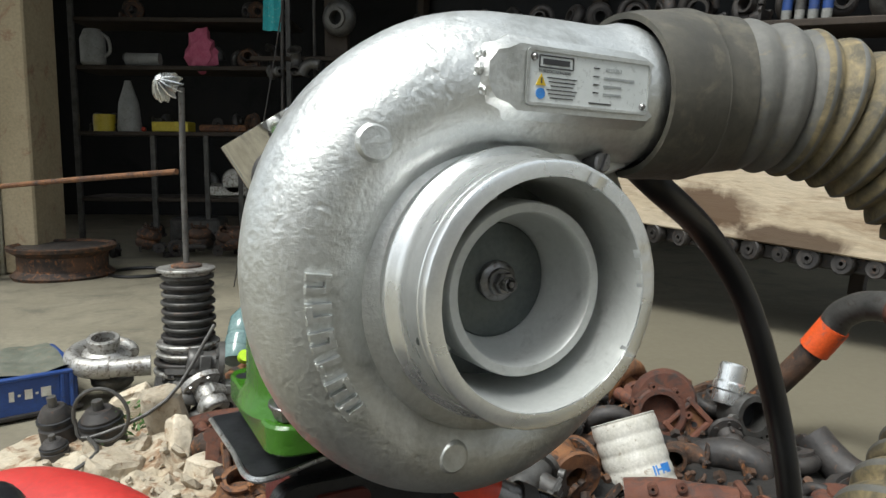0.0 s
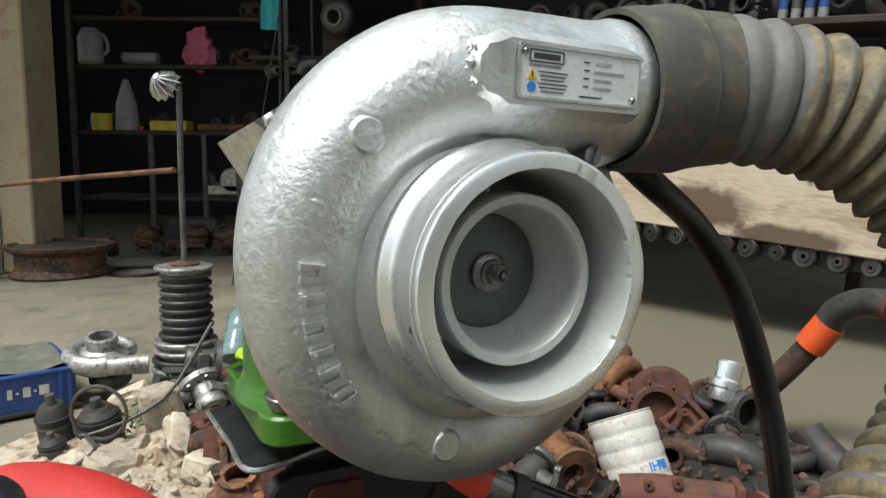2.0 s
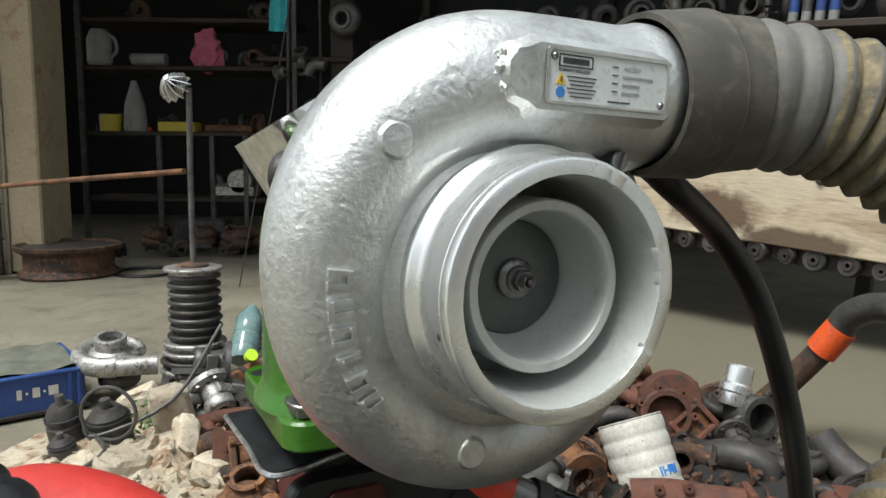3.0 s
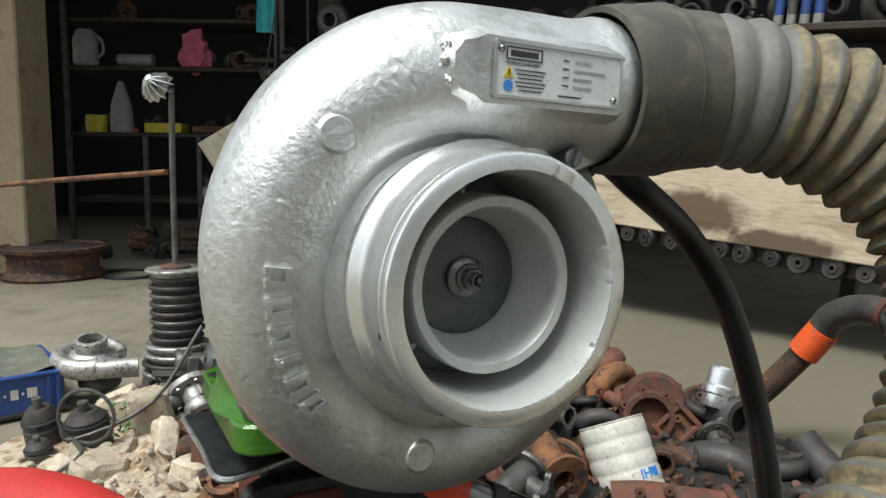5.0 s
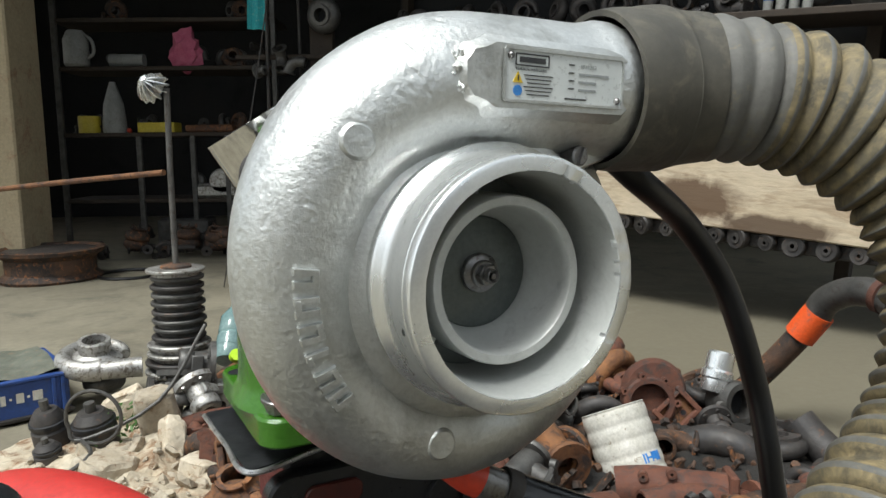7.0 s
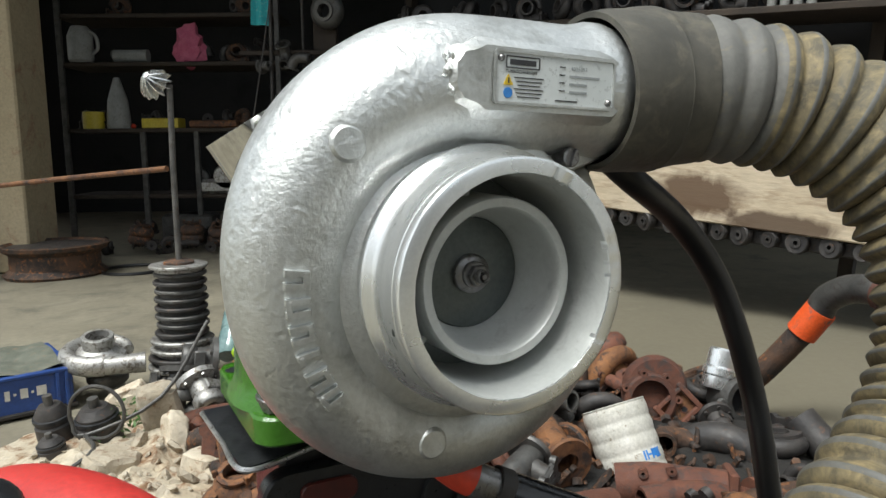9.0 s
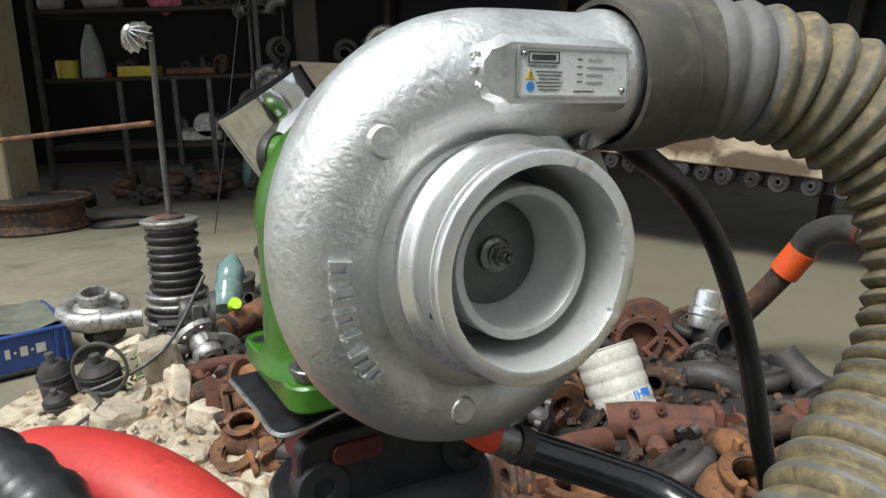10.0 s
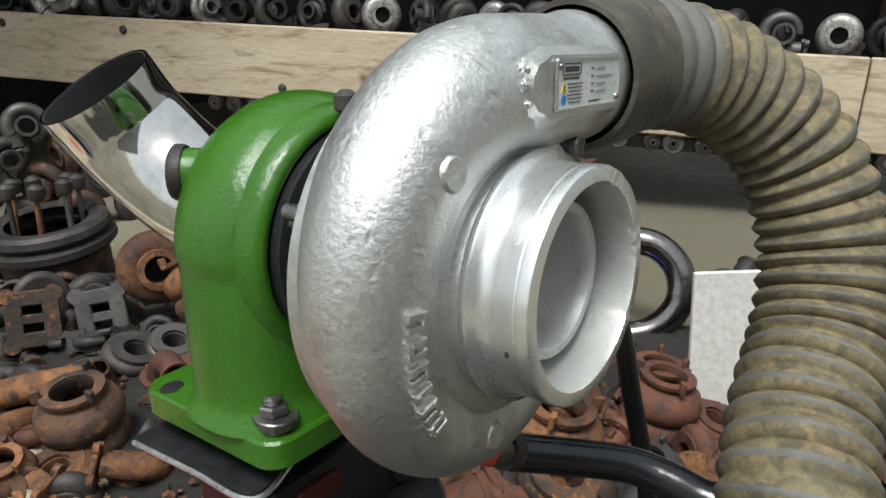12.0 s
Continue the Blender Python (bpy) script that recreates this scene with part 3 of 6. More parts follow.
        if k:
            bar(0.0170 - (0.004 if k > 1 else 0), 0.0066 - 0.0038 * k, 0.0190 - (0.008 if k > 1 else 0), 0.0011, faint_ink)
    bar(0.0060, -0.0094, 0.0135, 0.0007, ink)
    tri = [(-0.0315, -0.0036), (-0.0260, -0.0036), (-0.02875, 0.0016)]
    part("warning_sign", tf(prism(tri, -0.0026, -0.0020), PLATE), warn_yellow, plate, "yellow warning triangle")
    part("sign_bar", tf(box(0.0006, 0.0003, 0.0026, 0, (-0.02875, -0.0028, -0.0014)), PLATE), ink, plate)
    part("round_sign", tf(tf(disc(0.0025, -0.0026, -0.0020, 20), pose(-0.02875, 0, -0.0072)), PLATE), label_blue, plate, "blue round sign")
    for x, z in ((-0.0330, 0.0088), (0.0325, -0.0088)):
        part("rivet", tf(tf(lathe([(1e-4, -0.0042), (0.0010, -0.0040), (0.0017, -0.0032), (0.0019, -0.0020), (1e-4, -0.0020)], 16), pose(x, 0, z)), PLATE), bolt_steel, plate)
    # lug between the outlet and the collar, with its screw
    lug = prism([(0.050, 0.045), (0.098, 0.060), (0.098, 0.085), (0.04, 0.085), (0.03, 0.06)], 0.050, 0.075, 0.003)
    part("lug", lug, cast_aluminium, body)
    screw = join(tf(disc(0.0052, -0.012, 0.004, 20, 0.001), pose(0.0575, 0.050, 0.0585)), tf(box(0.0016, 0.003, 0.009), pose(0.0575, 0.0375, 0.0585, 0, 20, 0)))
    part("screw", screw, bolt_steel, body)


PLATE = pose(0.0355, 0.0245, 0.0962, 0, 2.2, 1.6)


def pad_shape():
    out = []
    for x, z in ((-0.057, -0.006), (-0.053, -0.0115), (-0.046, -0.0135), (-0.041, -0.0165), (0.038, -0.0165), (0.042, -0.0135), (0.050, -0.0125), (0.0545, -0.006),
                 (0.0545, 0.006), (0.050, 0.0115), (0.042, 0.0125), (0.038, 0.0152), (-0.041, 0.0152), (-0.047, 0.012), (-0.053, 0.0105), (-0.057, 0.005)):
        j = 0.0008 * noise.noise(Vector((x * 90, z * 90, 2)))
        out.append((x + j, z + j))
    lows = [(x * 1.05, z * 1.22) for x, z in out]
    rings = [[(x, 0.016, z) for x, z in lows], [(x, 0.004, z) for x, z in lows], [(x, 0.0004, z) for x, z in out], [(x * 0.975, -0.0012, z * 0.94) for x, z in out]]
    return tf(skin(rings), PLATE)


def middle(turbo):
    """Black bearing housing between the two casings."""
    core = part("bearing_housing", lathe([(1e-4, 0.100), (0.058, 0.100), (0.060, 0.108), (0.045, 0.114), (0.040, 0.128), (0.048, 0.146), (0.071, 0.150), (0.071, 0.162), (1e-4, 0.162)], 48), black_paint, turbo, "black-painted bearing housing")
    for k in range(8):
        a = radians(22 + 45 * k)
        head = join(prism(hexagon(0.0068), 0.122, 0.131, 0.0008), disc(0.0075, 0.131, 0.134, 20), disc(0.0042, 0.134, 0.152, 12))
        part("bolt", tf(head, pose(0.0640 * math.cos(a), 0, 0.0640 * math.sin(a))), bolt_steel, core)


    big = join(prism(hexagon(0.0078), 0.1180, 0.1280, 0.0010), disc(0.0046, 0.1060, 0.140, 14))
    for a in (153, 207):
        part("bolt", tf(big, pose(0.0785 * math.cos(radians(a)), 0, 0.0785 * math.sin(radians(a)))), bolt_steel, core, "large hex bolt head")


TURBINE = [(-20, 0.020, 0.020, 0.076), (0, 0.022, 0.022, 0.080), (60, 0.032, 0.029, 0.0855), (90, 0.037, 0.033, 0.0870), (140, 0.041, 0.039, 0.0875), (180, 0.043, 0.042, 0.0885)]


def turbine(turbo):
    """Green turbine casing: a scroll that rises from its foot on the outer side and winds over the top."""
    dc = 0.200
    rings = []

    def section(cx, cz, ux, uz, half_r, half_d):
        ring = []
        for j in range(32):
            a = 2 * math.pi * j / 32
            c, s = math.cos(a), math.sin(a)
            c = math.copysign(abs(c) ** 0.82, c)
            s = math.copysign(abs(s) ** 0.82, s)
            ring.append((cx + ux * half_r * c, dc + half_d * s, cz + uz * half_r * c))
        return ring
    for k in range(20):
        z = -0.100 + 0.100 * k / 20
        flare = 1 + 0.13 * math.exp(-((z + 0.100) / 0.008) ** 2)
        rings.append(section(-0.0460 - 0.002 * (1 - k / 20), z, -1, 0, 0.0440 * flare, 0.0430 * flare))
    for k in range(51):
        psi = 180 - 4 * k
        hd, hr, reach = lerp_table(TURBINE, psi)
        a = radians(psi)
        rho = reach - hr
        rings.append(section(rho * math.cos(a), rho * math.sin(a), math.cos(a), math.sin(a), hr * 1.08, hd))
    body = part("turbine_housing", skin(rings), green_paint, turbo, "turbine casing in glossy brush-painted green", 50)
    mouth = [(0.0725, 0.158), (0.0735, 0.1565), (0.0775, 0.1565), (0.0815, 0.160), (0.0835, 0.170), (0.0840, 0.195), (0.0800, 0.222), (0.066, 0.240), (0.050, 0.250), (0.0480, 0.240), (0.0725, 0.220)]
    part("casing_mouth", lathe(mouth, 96, True), green_paint, body, "", 75)
    part("heat_shield", lathe([(1e-4, 0.166), (0.071, 0.166), (0.0722, 0.168), (0.0722, 0.176), (1e-4, 0.176)], 48), black_paint, body)
    foot = part("foot_flange", tf(prism(round_rect(0.104, 0.136, 0.016, 6), -0.0095, 0.0095, 0.0018), pose(-0.0390, 0.2160, -0.1085, 90, 0, 0)), green_paint, body, "green square foot flange with bolt slots")
    # slots are not cut: thin black patches paint their shade
    for x, d in ((-0.080, 0.262), (0.000, 0.262), (0.000, 0.166)):
        part("bolt_slot", tf(prism(round_rect(0.017, 0.013, 0.006), -0.0004, 0.0004), pose(x, d, -0.0989, 90, 0, 25)), black_paint, foot, "black patch painted for the shade in a bolt slot")
    nut_m = pose(-0.0745, 0.1640, -0.0988, 90, 0, 0)
    stud = join(prism(hexagon(0.0108), -0.0078, 0.0, 0.0008), tf(disc(0.0136, -0.0106, -0.0074, 32, 0.0007), pose(0, 0, 0, 5, 0, 3)), prism(hexagon(0.0092), -0.0172, -0.0100, 0.0012))
    part("flange_nut", tf(stud, nut_m @ pose(0, 0, 0, 180, 0, 0) @ pose(0, 0, 0, 0, 12, 0)), bolt_steel, foot, "worn steel flange nut")
    thread = [(1e-4, 0.0222), (0.0040, 0.0222)] + [(0.0056 + 0.0005 * (k % 2), 0.0215 - 0.0011 * k) for k in range(14)] + [(1e-4, 0.004)]
    part("stud", tf(lathe(thread, 20), nut_m), bolt_steel, foot, "threaded stud end")
    port_m = Matrix.Translation((-0.050, 0.222, 0.044)) @ Vector((-0.62, 0.78, 0.05)).to_track_quat("Y", "Z").to_matrix().to_4x4()
    port = part("port_stub", tf(lathe([(1e-4, 0), (0.0150, 0), (0.0150, 0.022), (1e-4, 0.022)], 28), port_m), green_paint, body)
    part("plug", tf(lathe([(1e-4, 0.020), (0.0165, 0.020), (0.0172, 0.022), (0.0172, 0.026), (0.0160, 0.028), (1e-4, 0.028)], 28), port_m), dark_iron, port, "grey iron plug")
    part("lug", tf(box(0.012, 0.012, 0.014, 0.003), pose(-0.012, 0.150, 0.0855)), dark_iron, body)


ELBOW = [(0.006, 0.235, -0.004), (0.010, 0.283, -0.003), (0.009, 0.325, 0.005), (0.001, 0.360, 0.026), (-0.014, 0.382, 0.056), (-0.034, 0.386, 0.089)]


def exhaust_elbow(turbo):
    line = curve([Vector(p) for p in ELBOW], 10)
    part("exhaust_elbow", tube(line, 0.0455, 48, 0.0018), polished, turbo, "mirror-polished stainless exhaust elbow, open at its upper end", 40)
    # near-black lining and plug: the pipe's inner shade is painted
    part("elbow_bore", tube(line[6:-1] + [line[-1] - (line[-1] - line[-2]) * 0.15], 0.0436, 40, 0.0008), shade_black, turbo, "near-black bore, shade inside put into its colour")
    part("bore_end", tube(line[8:14], 0.0430, 32), shade_black, turbo)
    part("clamp_ring", tf(lathe([(0.046, 0.246), (0.053, 0.248), (0.053, 0.258), (0.046, 0.260)], 40, True), Matrix.Identity(4)), dark_iron, turbo)


turbo = thing("turbocharger", "large turbocharger with silver compressor and green turbine casing, bolted down", "turbocharger", TURBO)
compressor(turbo)
middle(turbo)
turbine(turbo)
exhaust_elbow(turbo)


# ---- hoses ----
def corrugated_hose():
    base = [TURBO @ Vector(p) for p in ((0.083, 0.060, 0.0942), (0.105, 0.060, 0.0950), (0.130, 0.059, 0.0962))]
    pts = base + [Vector(p) for p in ((0.179, 0.434, 0.7525), (0.226, 0.434, 0.743), (0.266, 0.425, 0.720), (0.293, 0.411, 0.688), (0.305, 0.395, 0.645), (0.302, 0.380, 0.602), (0.280, 0.361, 0.558), (0.237, 0.335, 0.521), (0.197, 0.303, 0.485), (0.165, 0.275, 0.420), (0.145, 0.250, 0.320), (0.140, 0.235, 0.170), (0.150, 0.230, 0.030))]
    line = even(curve(pts, 16), 0.0016)
    hose = thing("air_hose", "dusty grey corrugated rubber air hose pushed over the compressor outlet", "hose")
    cuff_n = 46
    cuff = [lerp_table(((0, 0.0438), (2, 0.0442), (8, 0.0456), (18, 0.0472), (26, 0.0474), (36, 0.0452), (46, 0.0428)), i)[0] for i in range(cuff_n)]
    part("cuff", tube(line[:cuff_n], lambda i, m: cuff[i] + 0.0004 * math.sin(i * 0.31), 72, 0.0032), hose_grey, hose, "smooth thick rubber cuff", 60)
    rest = line[cuff_n - 2:]
    pitch = 10.5
    size = ((0, 0.0428), (25, 0.0420), (60, 0.0412), (90, 0.0420), (130, 0.0450), (190, 0.0482), (400, 0.0485))

    def rib(i, m):
        x = (i / pitch) % 1.0
        grow = min(1.0, 0.42 + i / 60)
        crest = 0.0008 * math.exp(-((x - 0.5) / 0.10) ** 2)
        return lerp_table(size, i)[0] - 0.0062 * grow * (1 - abs(math.sin(math.pi * x)) ** 0.6) + crest * grow
    wall = part("corrugated_wall", tube(rest, rib, 64, 0.002), hose_dust, hose, "corrugated wall with yellow dust in its grooves", 60)
    wall.data.materials.append(hose_crest)
    for f in wall.data.polygons:
        ring = (min(f.vertices) // 64) % (2 * len(rest))
        x = (ring / pitch) % 1.0
        if 0.42 < x < 0.58 or ring < 24:
            f.material_index = 1
    return hose


corrugated_hose()

thin = [(0.092, 0.470, 0.700), (0.118, 0.492, 0.716), (0.147, 0.500, 0.696), (0.195, 0.545, 0.662), (0.232, 0.567, 0.618), (0.253, 0.570, 0.570), (0.271, 0.573, 0.514), (0.278, 0.564, 0.469), (0.284, 0.561, 0.430), (0.312, 0.557, 0.290), (0.307, 0.557, 0.180), (0.302, 0.557, 0.012)]
oil_hose = thing("oil_hose", "thick black rubber hose hanging behind the turbocharger", "hose")
oil_line = even(curve(thin, 14), 0.008)
part("rubber_tube", tube(oil_line, 0.0098, 24), black_rubber, oil_hose)
part("end_ferrule", tube(oil_line[:4], 0.0104, 24), dark_iron, oil_hose, "dark crimped end ferrule")


def drain_hose():
    hose = thing("drain_hose", "glossy black rubber drain hose on a painted steel pipe end", "hose")
    line = curve([(-0.020, 0.420, 0.600), (-0.008, 0.408, 0.562), (0.018, 0.394, 0.536), (0.058, 0.402, 0.514)], 10)
    part("pipe_end", tube(line, 0.0105, 24), bolt_steel, hose, "bare steel pipe end")
    k = len(line)
    part("red_paint_band", tube(line[int(k * .30):int(k * .78)], 0.0109, 24), red_stool_mat, hose, "chipped red paint band")
    part("clamp", tube(line[-5:-2], 0.0128, 24), dark_iron, hose, "blackened clamp")
    rest = [Vector((0.050, 0.4005, 0.5175)), Vector((0.103, 0.391, 0.501)), Vector((0.136, 0.379, 0.491)), Vector((0.160, 0.351, 0.480)), Vector((0.178, 0.325, 0.460)), Vector((0.20, 0.30, 0.33)), Vector((0.19, 0.31, 0.15)), Vector((0.16, 0.33, 0.015))]
    part("rubber_tube", tube(even(curve(rest, 12), 0.006), 0.0126, 28), oily_rubber, hose, "oily black rubber")


drain_hose()


# ---- stand ----
def stand():
    st = thing("work_stand", "black-painted cast stand with a worn steel top plate", "stand", TURBO)
    top = prism([(-0.0985, 0.164), (-0.0955, 0.161), (0.072, 0.214), (0.070, 0.300), (-0.101, 0.2795), (-0.104, 0.2765)], -0.1365, -0.1320)
    vs = [(x, z, y) for x, y, z in top[0]]
    plate = part("top_plate", (vs, top[1]), plate_metal, st, "thin dark steel plate with bare worn edges")
    edge = [(-0.1042, 0.2765, -0.1335), (-0.1010, 0.215, -0.1337), (-0.0968, 0.1612, -0.1335), (-0.050, 0.1756, -0.1335), (0.0, 0.1914, -0.1335)]
    part("worn_edge", tube(curve(edge, 12), 0.0020, 8), bare_edge, plate, "bright bare metal edge")
    part("neck", tf(box(0.110, 0.080, 0.085, 0.006), pose(-0.014, 0.226, -0.1605)), black_paint, st)
    part("side_flange", tf(prism(round_rect(0.150, 0.062, 0.018), -0.008, 0.008, 0.002), pose(-0.010, 0.180, -0.178)), black_paint, st, "black cast flange with bolt holes")
    for x in (-0.068, 0.048):
        part("ear", tf(lathe([(0.0085, -0.011), (0.019, -0.011), (0.020, -0.009), (0.020, 0.009), (0.0085, 0.009)], 28, True), pose(x, 0.179, -0.186)), black_paint, st)
    part("red_insert", tf(prism(round_rect(0.040, 0.016, 0.007), -0.003, 0.003, 0.001), pose(-0.040, 0.1715, -0.164)), dark_red, st, "dull red painted patch")
    part("lower_ring", lathe_z([(1e-4, -0.205), (0.085, -0.205), (0.088, -0.208), (0.088, -0.238), (0.07, -0.245), (1e-4, -0.245)], -0.01, 0.2, 40), black_paint, st)
    h = 0.6567
    part("post", lathe_z([(1e-4, -0.24), (0.055, -0.24), (0.055, -h + 0.03), (1e-4, -h + 0.03)], -0.01, 0.2), black_paint, st)
    part("base", lathe_z([(1e-4, -h + 0.04), (0.15, -h + 0.04), (0.16, -h + 0.03), (0.16, -h - 0.01), (1e-4, -h - 0.01)], -0.01, 0.2), dark_iron, st)


def lathe_z(profile, x=0.0, y=0.0, n=32):
    v, f = lathe(profile, n)
    return [(p[0] + x, p[2] + y, p[1]) for p in v], f


stand()


# ---- scrap castings ----
def scrap_scroll(s0, s1, rho, turn=290, n=14):
    rings = []
    for k in range(25):
        phi = radians(turn * k / 24)
        s = s0 + (s1 - s0) * k / 24
        ring = []
        for j in range(n):
            psi = 2 * math.pi * j / n
            r = rho + s * 0.6 + s * math.cos(psi)
            ring.append((r * math.cos(phi), s * math.sin(psi) * 1.1, r * math.sin(phi)))
        rings.append(ring)
    return skin(rings)


def twin_frame(w, h, t):
    """A flange with two ports and four bolt ears."""
    b = w * 0.32
    bars = [box(w, t, b, 0.004, (0, 0, h / 2 - b / 2)), box(w, t, b, 0.004, (0, 0, -h / 2 + b / 2)), box(b, t * 0.98, h * 0.99, 0.004, (w / 2 - b / 2, 0, 0)),
            box(b, t * 0.98, h * 0.99, 0.004, (-w / 2 + b / 2, 0, 0)), box(w * 0.9, t * 0.9, b * 0.62, 0.003, (0, 0, 0))]
    ears = [tf(lathe([(b * 0.14, -t * 0.55), (b * 0.5, -t * 0.55), (b * 0.5, t * 0.55), (b * 0.14, t * 0.55)], 14, True), pose(sx * w * 0.42, 0, sz * h * 0.43)) for sx in (-1, 1) for sz in (-1, 1)]
    return join(*bars, *ears)


def bolt_circle(r, n, size, d):
    return [tf(prism(hexagon(size), d, d + size), pose(r * math.cos(2 * math.pi * k / n), 0, r * math.sin(2 * math.pi * k / n))) for k in range(n)]


def turbine_scrap(mat, label, m):
    t = thing("scrap_turbine_housing", label, "turbine housing", m, "scrap castings in the heap")
    part("scroll", scrap_scroll(0.018, 0.036, 0.058), mat, t, smooth=60)
    part("collar", lathe([(0.036, -0.060), (0.048, -0.060), (0.049, -0.056), (0.049, -0.048), (0.043, -0.044), (0.045, 0.0), (0.060, 0.010), (0.060, 0.024), (0.036, 0.024), (0.034, -0.02)], 28, True), mat, t)
    part("back_ring", lathe([(0.040, 0.020), (0.070, 0.020), (0.074, 0.024), (0.074, 0.036), (0.040, 0.036)], 28, True), mat, t)
    a = radians(290)
    part("flange", tf(twin_frame(0.105, 0.085, 0.016), pose(0.030 + 0.08 * math.cos(a) + 0.045, 0.0, 0.08 * math.sin(a) + 0.0, 0, 0, 90)), mat, t)
    part("duct", tf(tube([(0, 0, 0), (0.03, 0, 0.005), (0.055, 0, 0.005)], lambda i, n: 0.036, 14), pose(0.03, 0, -0.075)), mat, t, smooth=60)
    return t


def pot_scrap(mat, label, m):
    t = thing("scrap_casting", label, "iron casting", m, "scrap castings in the heap")
    part("body", tf(lathe([(0.030, 0.0), (0.060, 0.002), (0.078, 0.018), (0.082, 0.040), (0.074, 0.060), (0.068, 0.064), (0.080, 0.072), (0.084, 0.094), (0.076, 0.118), (0.056, 0.130), (0.050, 0.135), (0.050, 0.146), (0.040, 0.146), (0.040, 0.120), (0.060, 0.100), (0.060, 0.02), (0.03, 0.01)], 32, True), pose(0, 0, 0, 90, 0, 0)), mat, t, smooth=50)
    part("top_ring", tf(lathe([(0.041, 0.140), (0.058, 0.140), (0.060, 0.143), (0.060, 0.151), (0.041, 0.152)], 28, True), pose(0, 0, 0, 90, 0, 0)), mat, t)
    for k in range(3):
        part("ear", tf(box(0.018, 0.010, 0.030, 0.003, (0.062, 0, 0.155)), pose(0, 0, 0, 0, 0, 40 + 120 * k)), mat, t)
    return t


def donut_scrap(mat, label, m):
    t = thing("scrap_volute_ring", label, "iron casting", m, "scrap castings in the heap")
    part("body", lathe([(0.040, -0.030), (0.050, -0.036), (0.075, -0.034), (0.092, -0.015), (0.095, 0.010), (0.085, 0.030), (0.060, 0.036), (0.040, 0.030), (0.036, 0.0)], 36, True), mat, t, smooth=60)
    part("mouth_ring", lathe([(0.036, -0.046), (0.052, -0.046), (0.053, -0.034), (0.036, -0.030)], 30, True), mat, t)
    # black disc closes the bore, its colour stands in for shade
    part("bore", lathe([(1e-4, 0.010), (0.039, 0.010), (0.039, 0.016), (1e-4, 0.016)], 24), shade_black, t)
    return t


def manifold_scrap(mat, label, m):
    t = thing("scrap_manifold", label, "exhaust manifold", m, "scrap castings in the heap")
    part("log", tube(curve([(-0.13, 0, 0.02), (-0.05, 0.005, 0.03), (0.04, 0, 0.03), (0.12, -0.01, 0.015)], 6), 0.030, 16, 0.006), mat, t, smooth=60)
    for x in (-0.09, 0.0, 0.085):
        p = part("runner", tf(tube([(0, 0, 0.02), (0, -0.03, 0.015), (0, -0.06, 0.0)], 0.024, 14, 0.005), pose(x, 0, 0)), mat, t, smooth=60)
        part("port_flange", tf(twin_frame(0.070, 0.055, 0.012), pose(x, -0.062, 0.0)), mat, p)
    part("outlet_flange", tf(lathe([(0.022, -0.006), (0.050, -0.006), (0.052, 0.0), (0.050, 0.006), (0.022, 0.006)], 24, True), pose(0.125, 0, 0.015, 0, 0, 90)), mat, t)
    return t


def elbow_scrap(mat, label, m):
    t = thing("scrap_elbow", label, "cast elbow", m, "scrap castings in the heap")
    part("bend", tube(curve([(0, 0, 0), (0, 0, 0.045), (0.02, 0, 0.09), (0.065, 0, 0.115), (0.11, 0, 0.118)], 6), 0.040, 20, 0.006), mat, t, smooth=60)
    part("lower_flange", tf(lathe([(0.034, 0), (0.058, 0), (0.060, 0.003), (0.060, 0.012), (0.034, 0.012)], 28, True), pose(0, 0, 0, 90, 0, 0)), mat, t)
    part("end_bead", tf(lathe([(0.033, 0.100), (0.043, 0.100), (0.045, 0.105), (0.043, 0.112), (0.033, 0.112)], 28, True), pose(0, 0, 0.118, 0, 0, -90)), mat, t)
    return t


def bearing_scrap(mat, label, m):
    t = thing("scrap_bearing_housing", label, "bearing housing", m, "scrap castings in the heap")
    part("core", lathe([(0.016, -0.05), (0.034, -0.05), (0.038, -0.046), (0.038, -0.02), (0.030, -0.012), (0.034, 0.02), (0.058, 0.026), (0.060, 0.040), (0.016, 0.040)], 26, True), mat, t, smooth=50)
    part("oil_flange", tf(box(0.050, 0.030, 0.012, 0.003), pose(0, -0.005, 0.036)), mat, t)
    for b in bolt_circle(0.048, 6, 0.006, 0.018):
        part("bolt", b, mat, t)
    return t


def compressor_scrap(mat, label, m, group="scrap castings in the heap"):
    t = thing("scrap_compressor_housing", label, "compressor housing", m, group)
    part("scroll", scrap_scroll(0.014, 0.028, 0.070, 280), mat, t, smooth=60)
    part("inlet", lathe([(0.032, -0.055), (0.042, -0.055), (0.044, -0.052), (0.043, -0.02), (0.060, -0.008), (0.072, 0.0), (0.072, 0.02), (0.030, 0.02)], 32, True), mat, t)
    # shade inside the inlet, painted as a black disc
    part("bore", lathe([(1e-4, 0.0), (0.033, 0.0), (0.033, 0.006), (1e-4, 0.006)], 20), shade_black, t)
    part("outlet", tube([(0.020, 0, -0.088), (0.07, 0, -0.088), (0.125, 0, -0.088)], lambda i, n: (0.026, 0.027, 0.029)[i], 18, 0.004), mat, t, smooth=60)
    return t


MATS = [("brown rusted", rust_brown), ("orange rusted", rust_orange), ("dark oily", dark_iron), ("dusty grey", grey_iron), ("red-brown rusted", rust_red)]
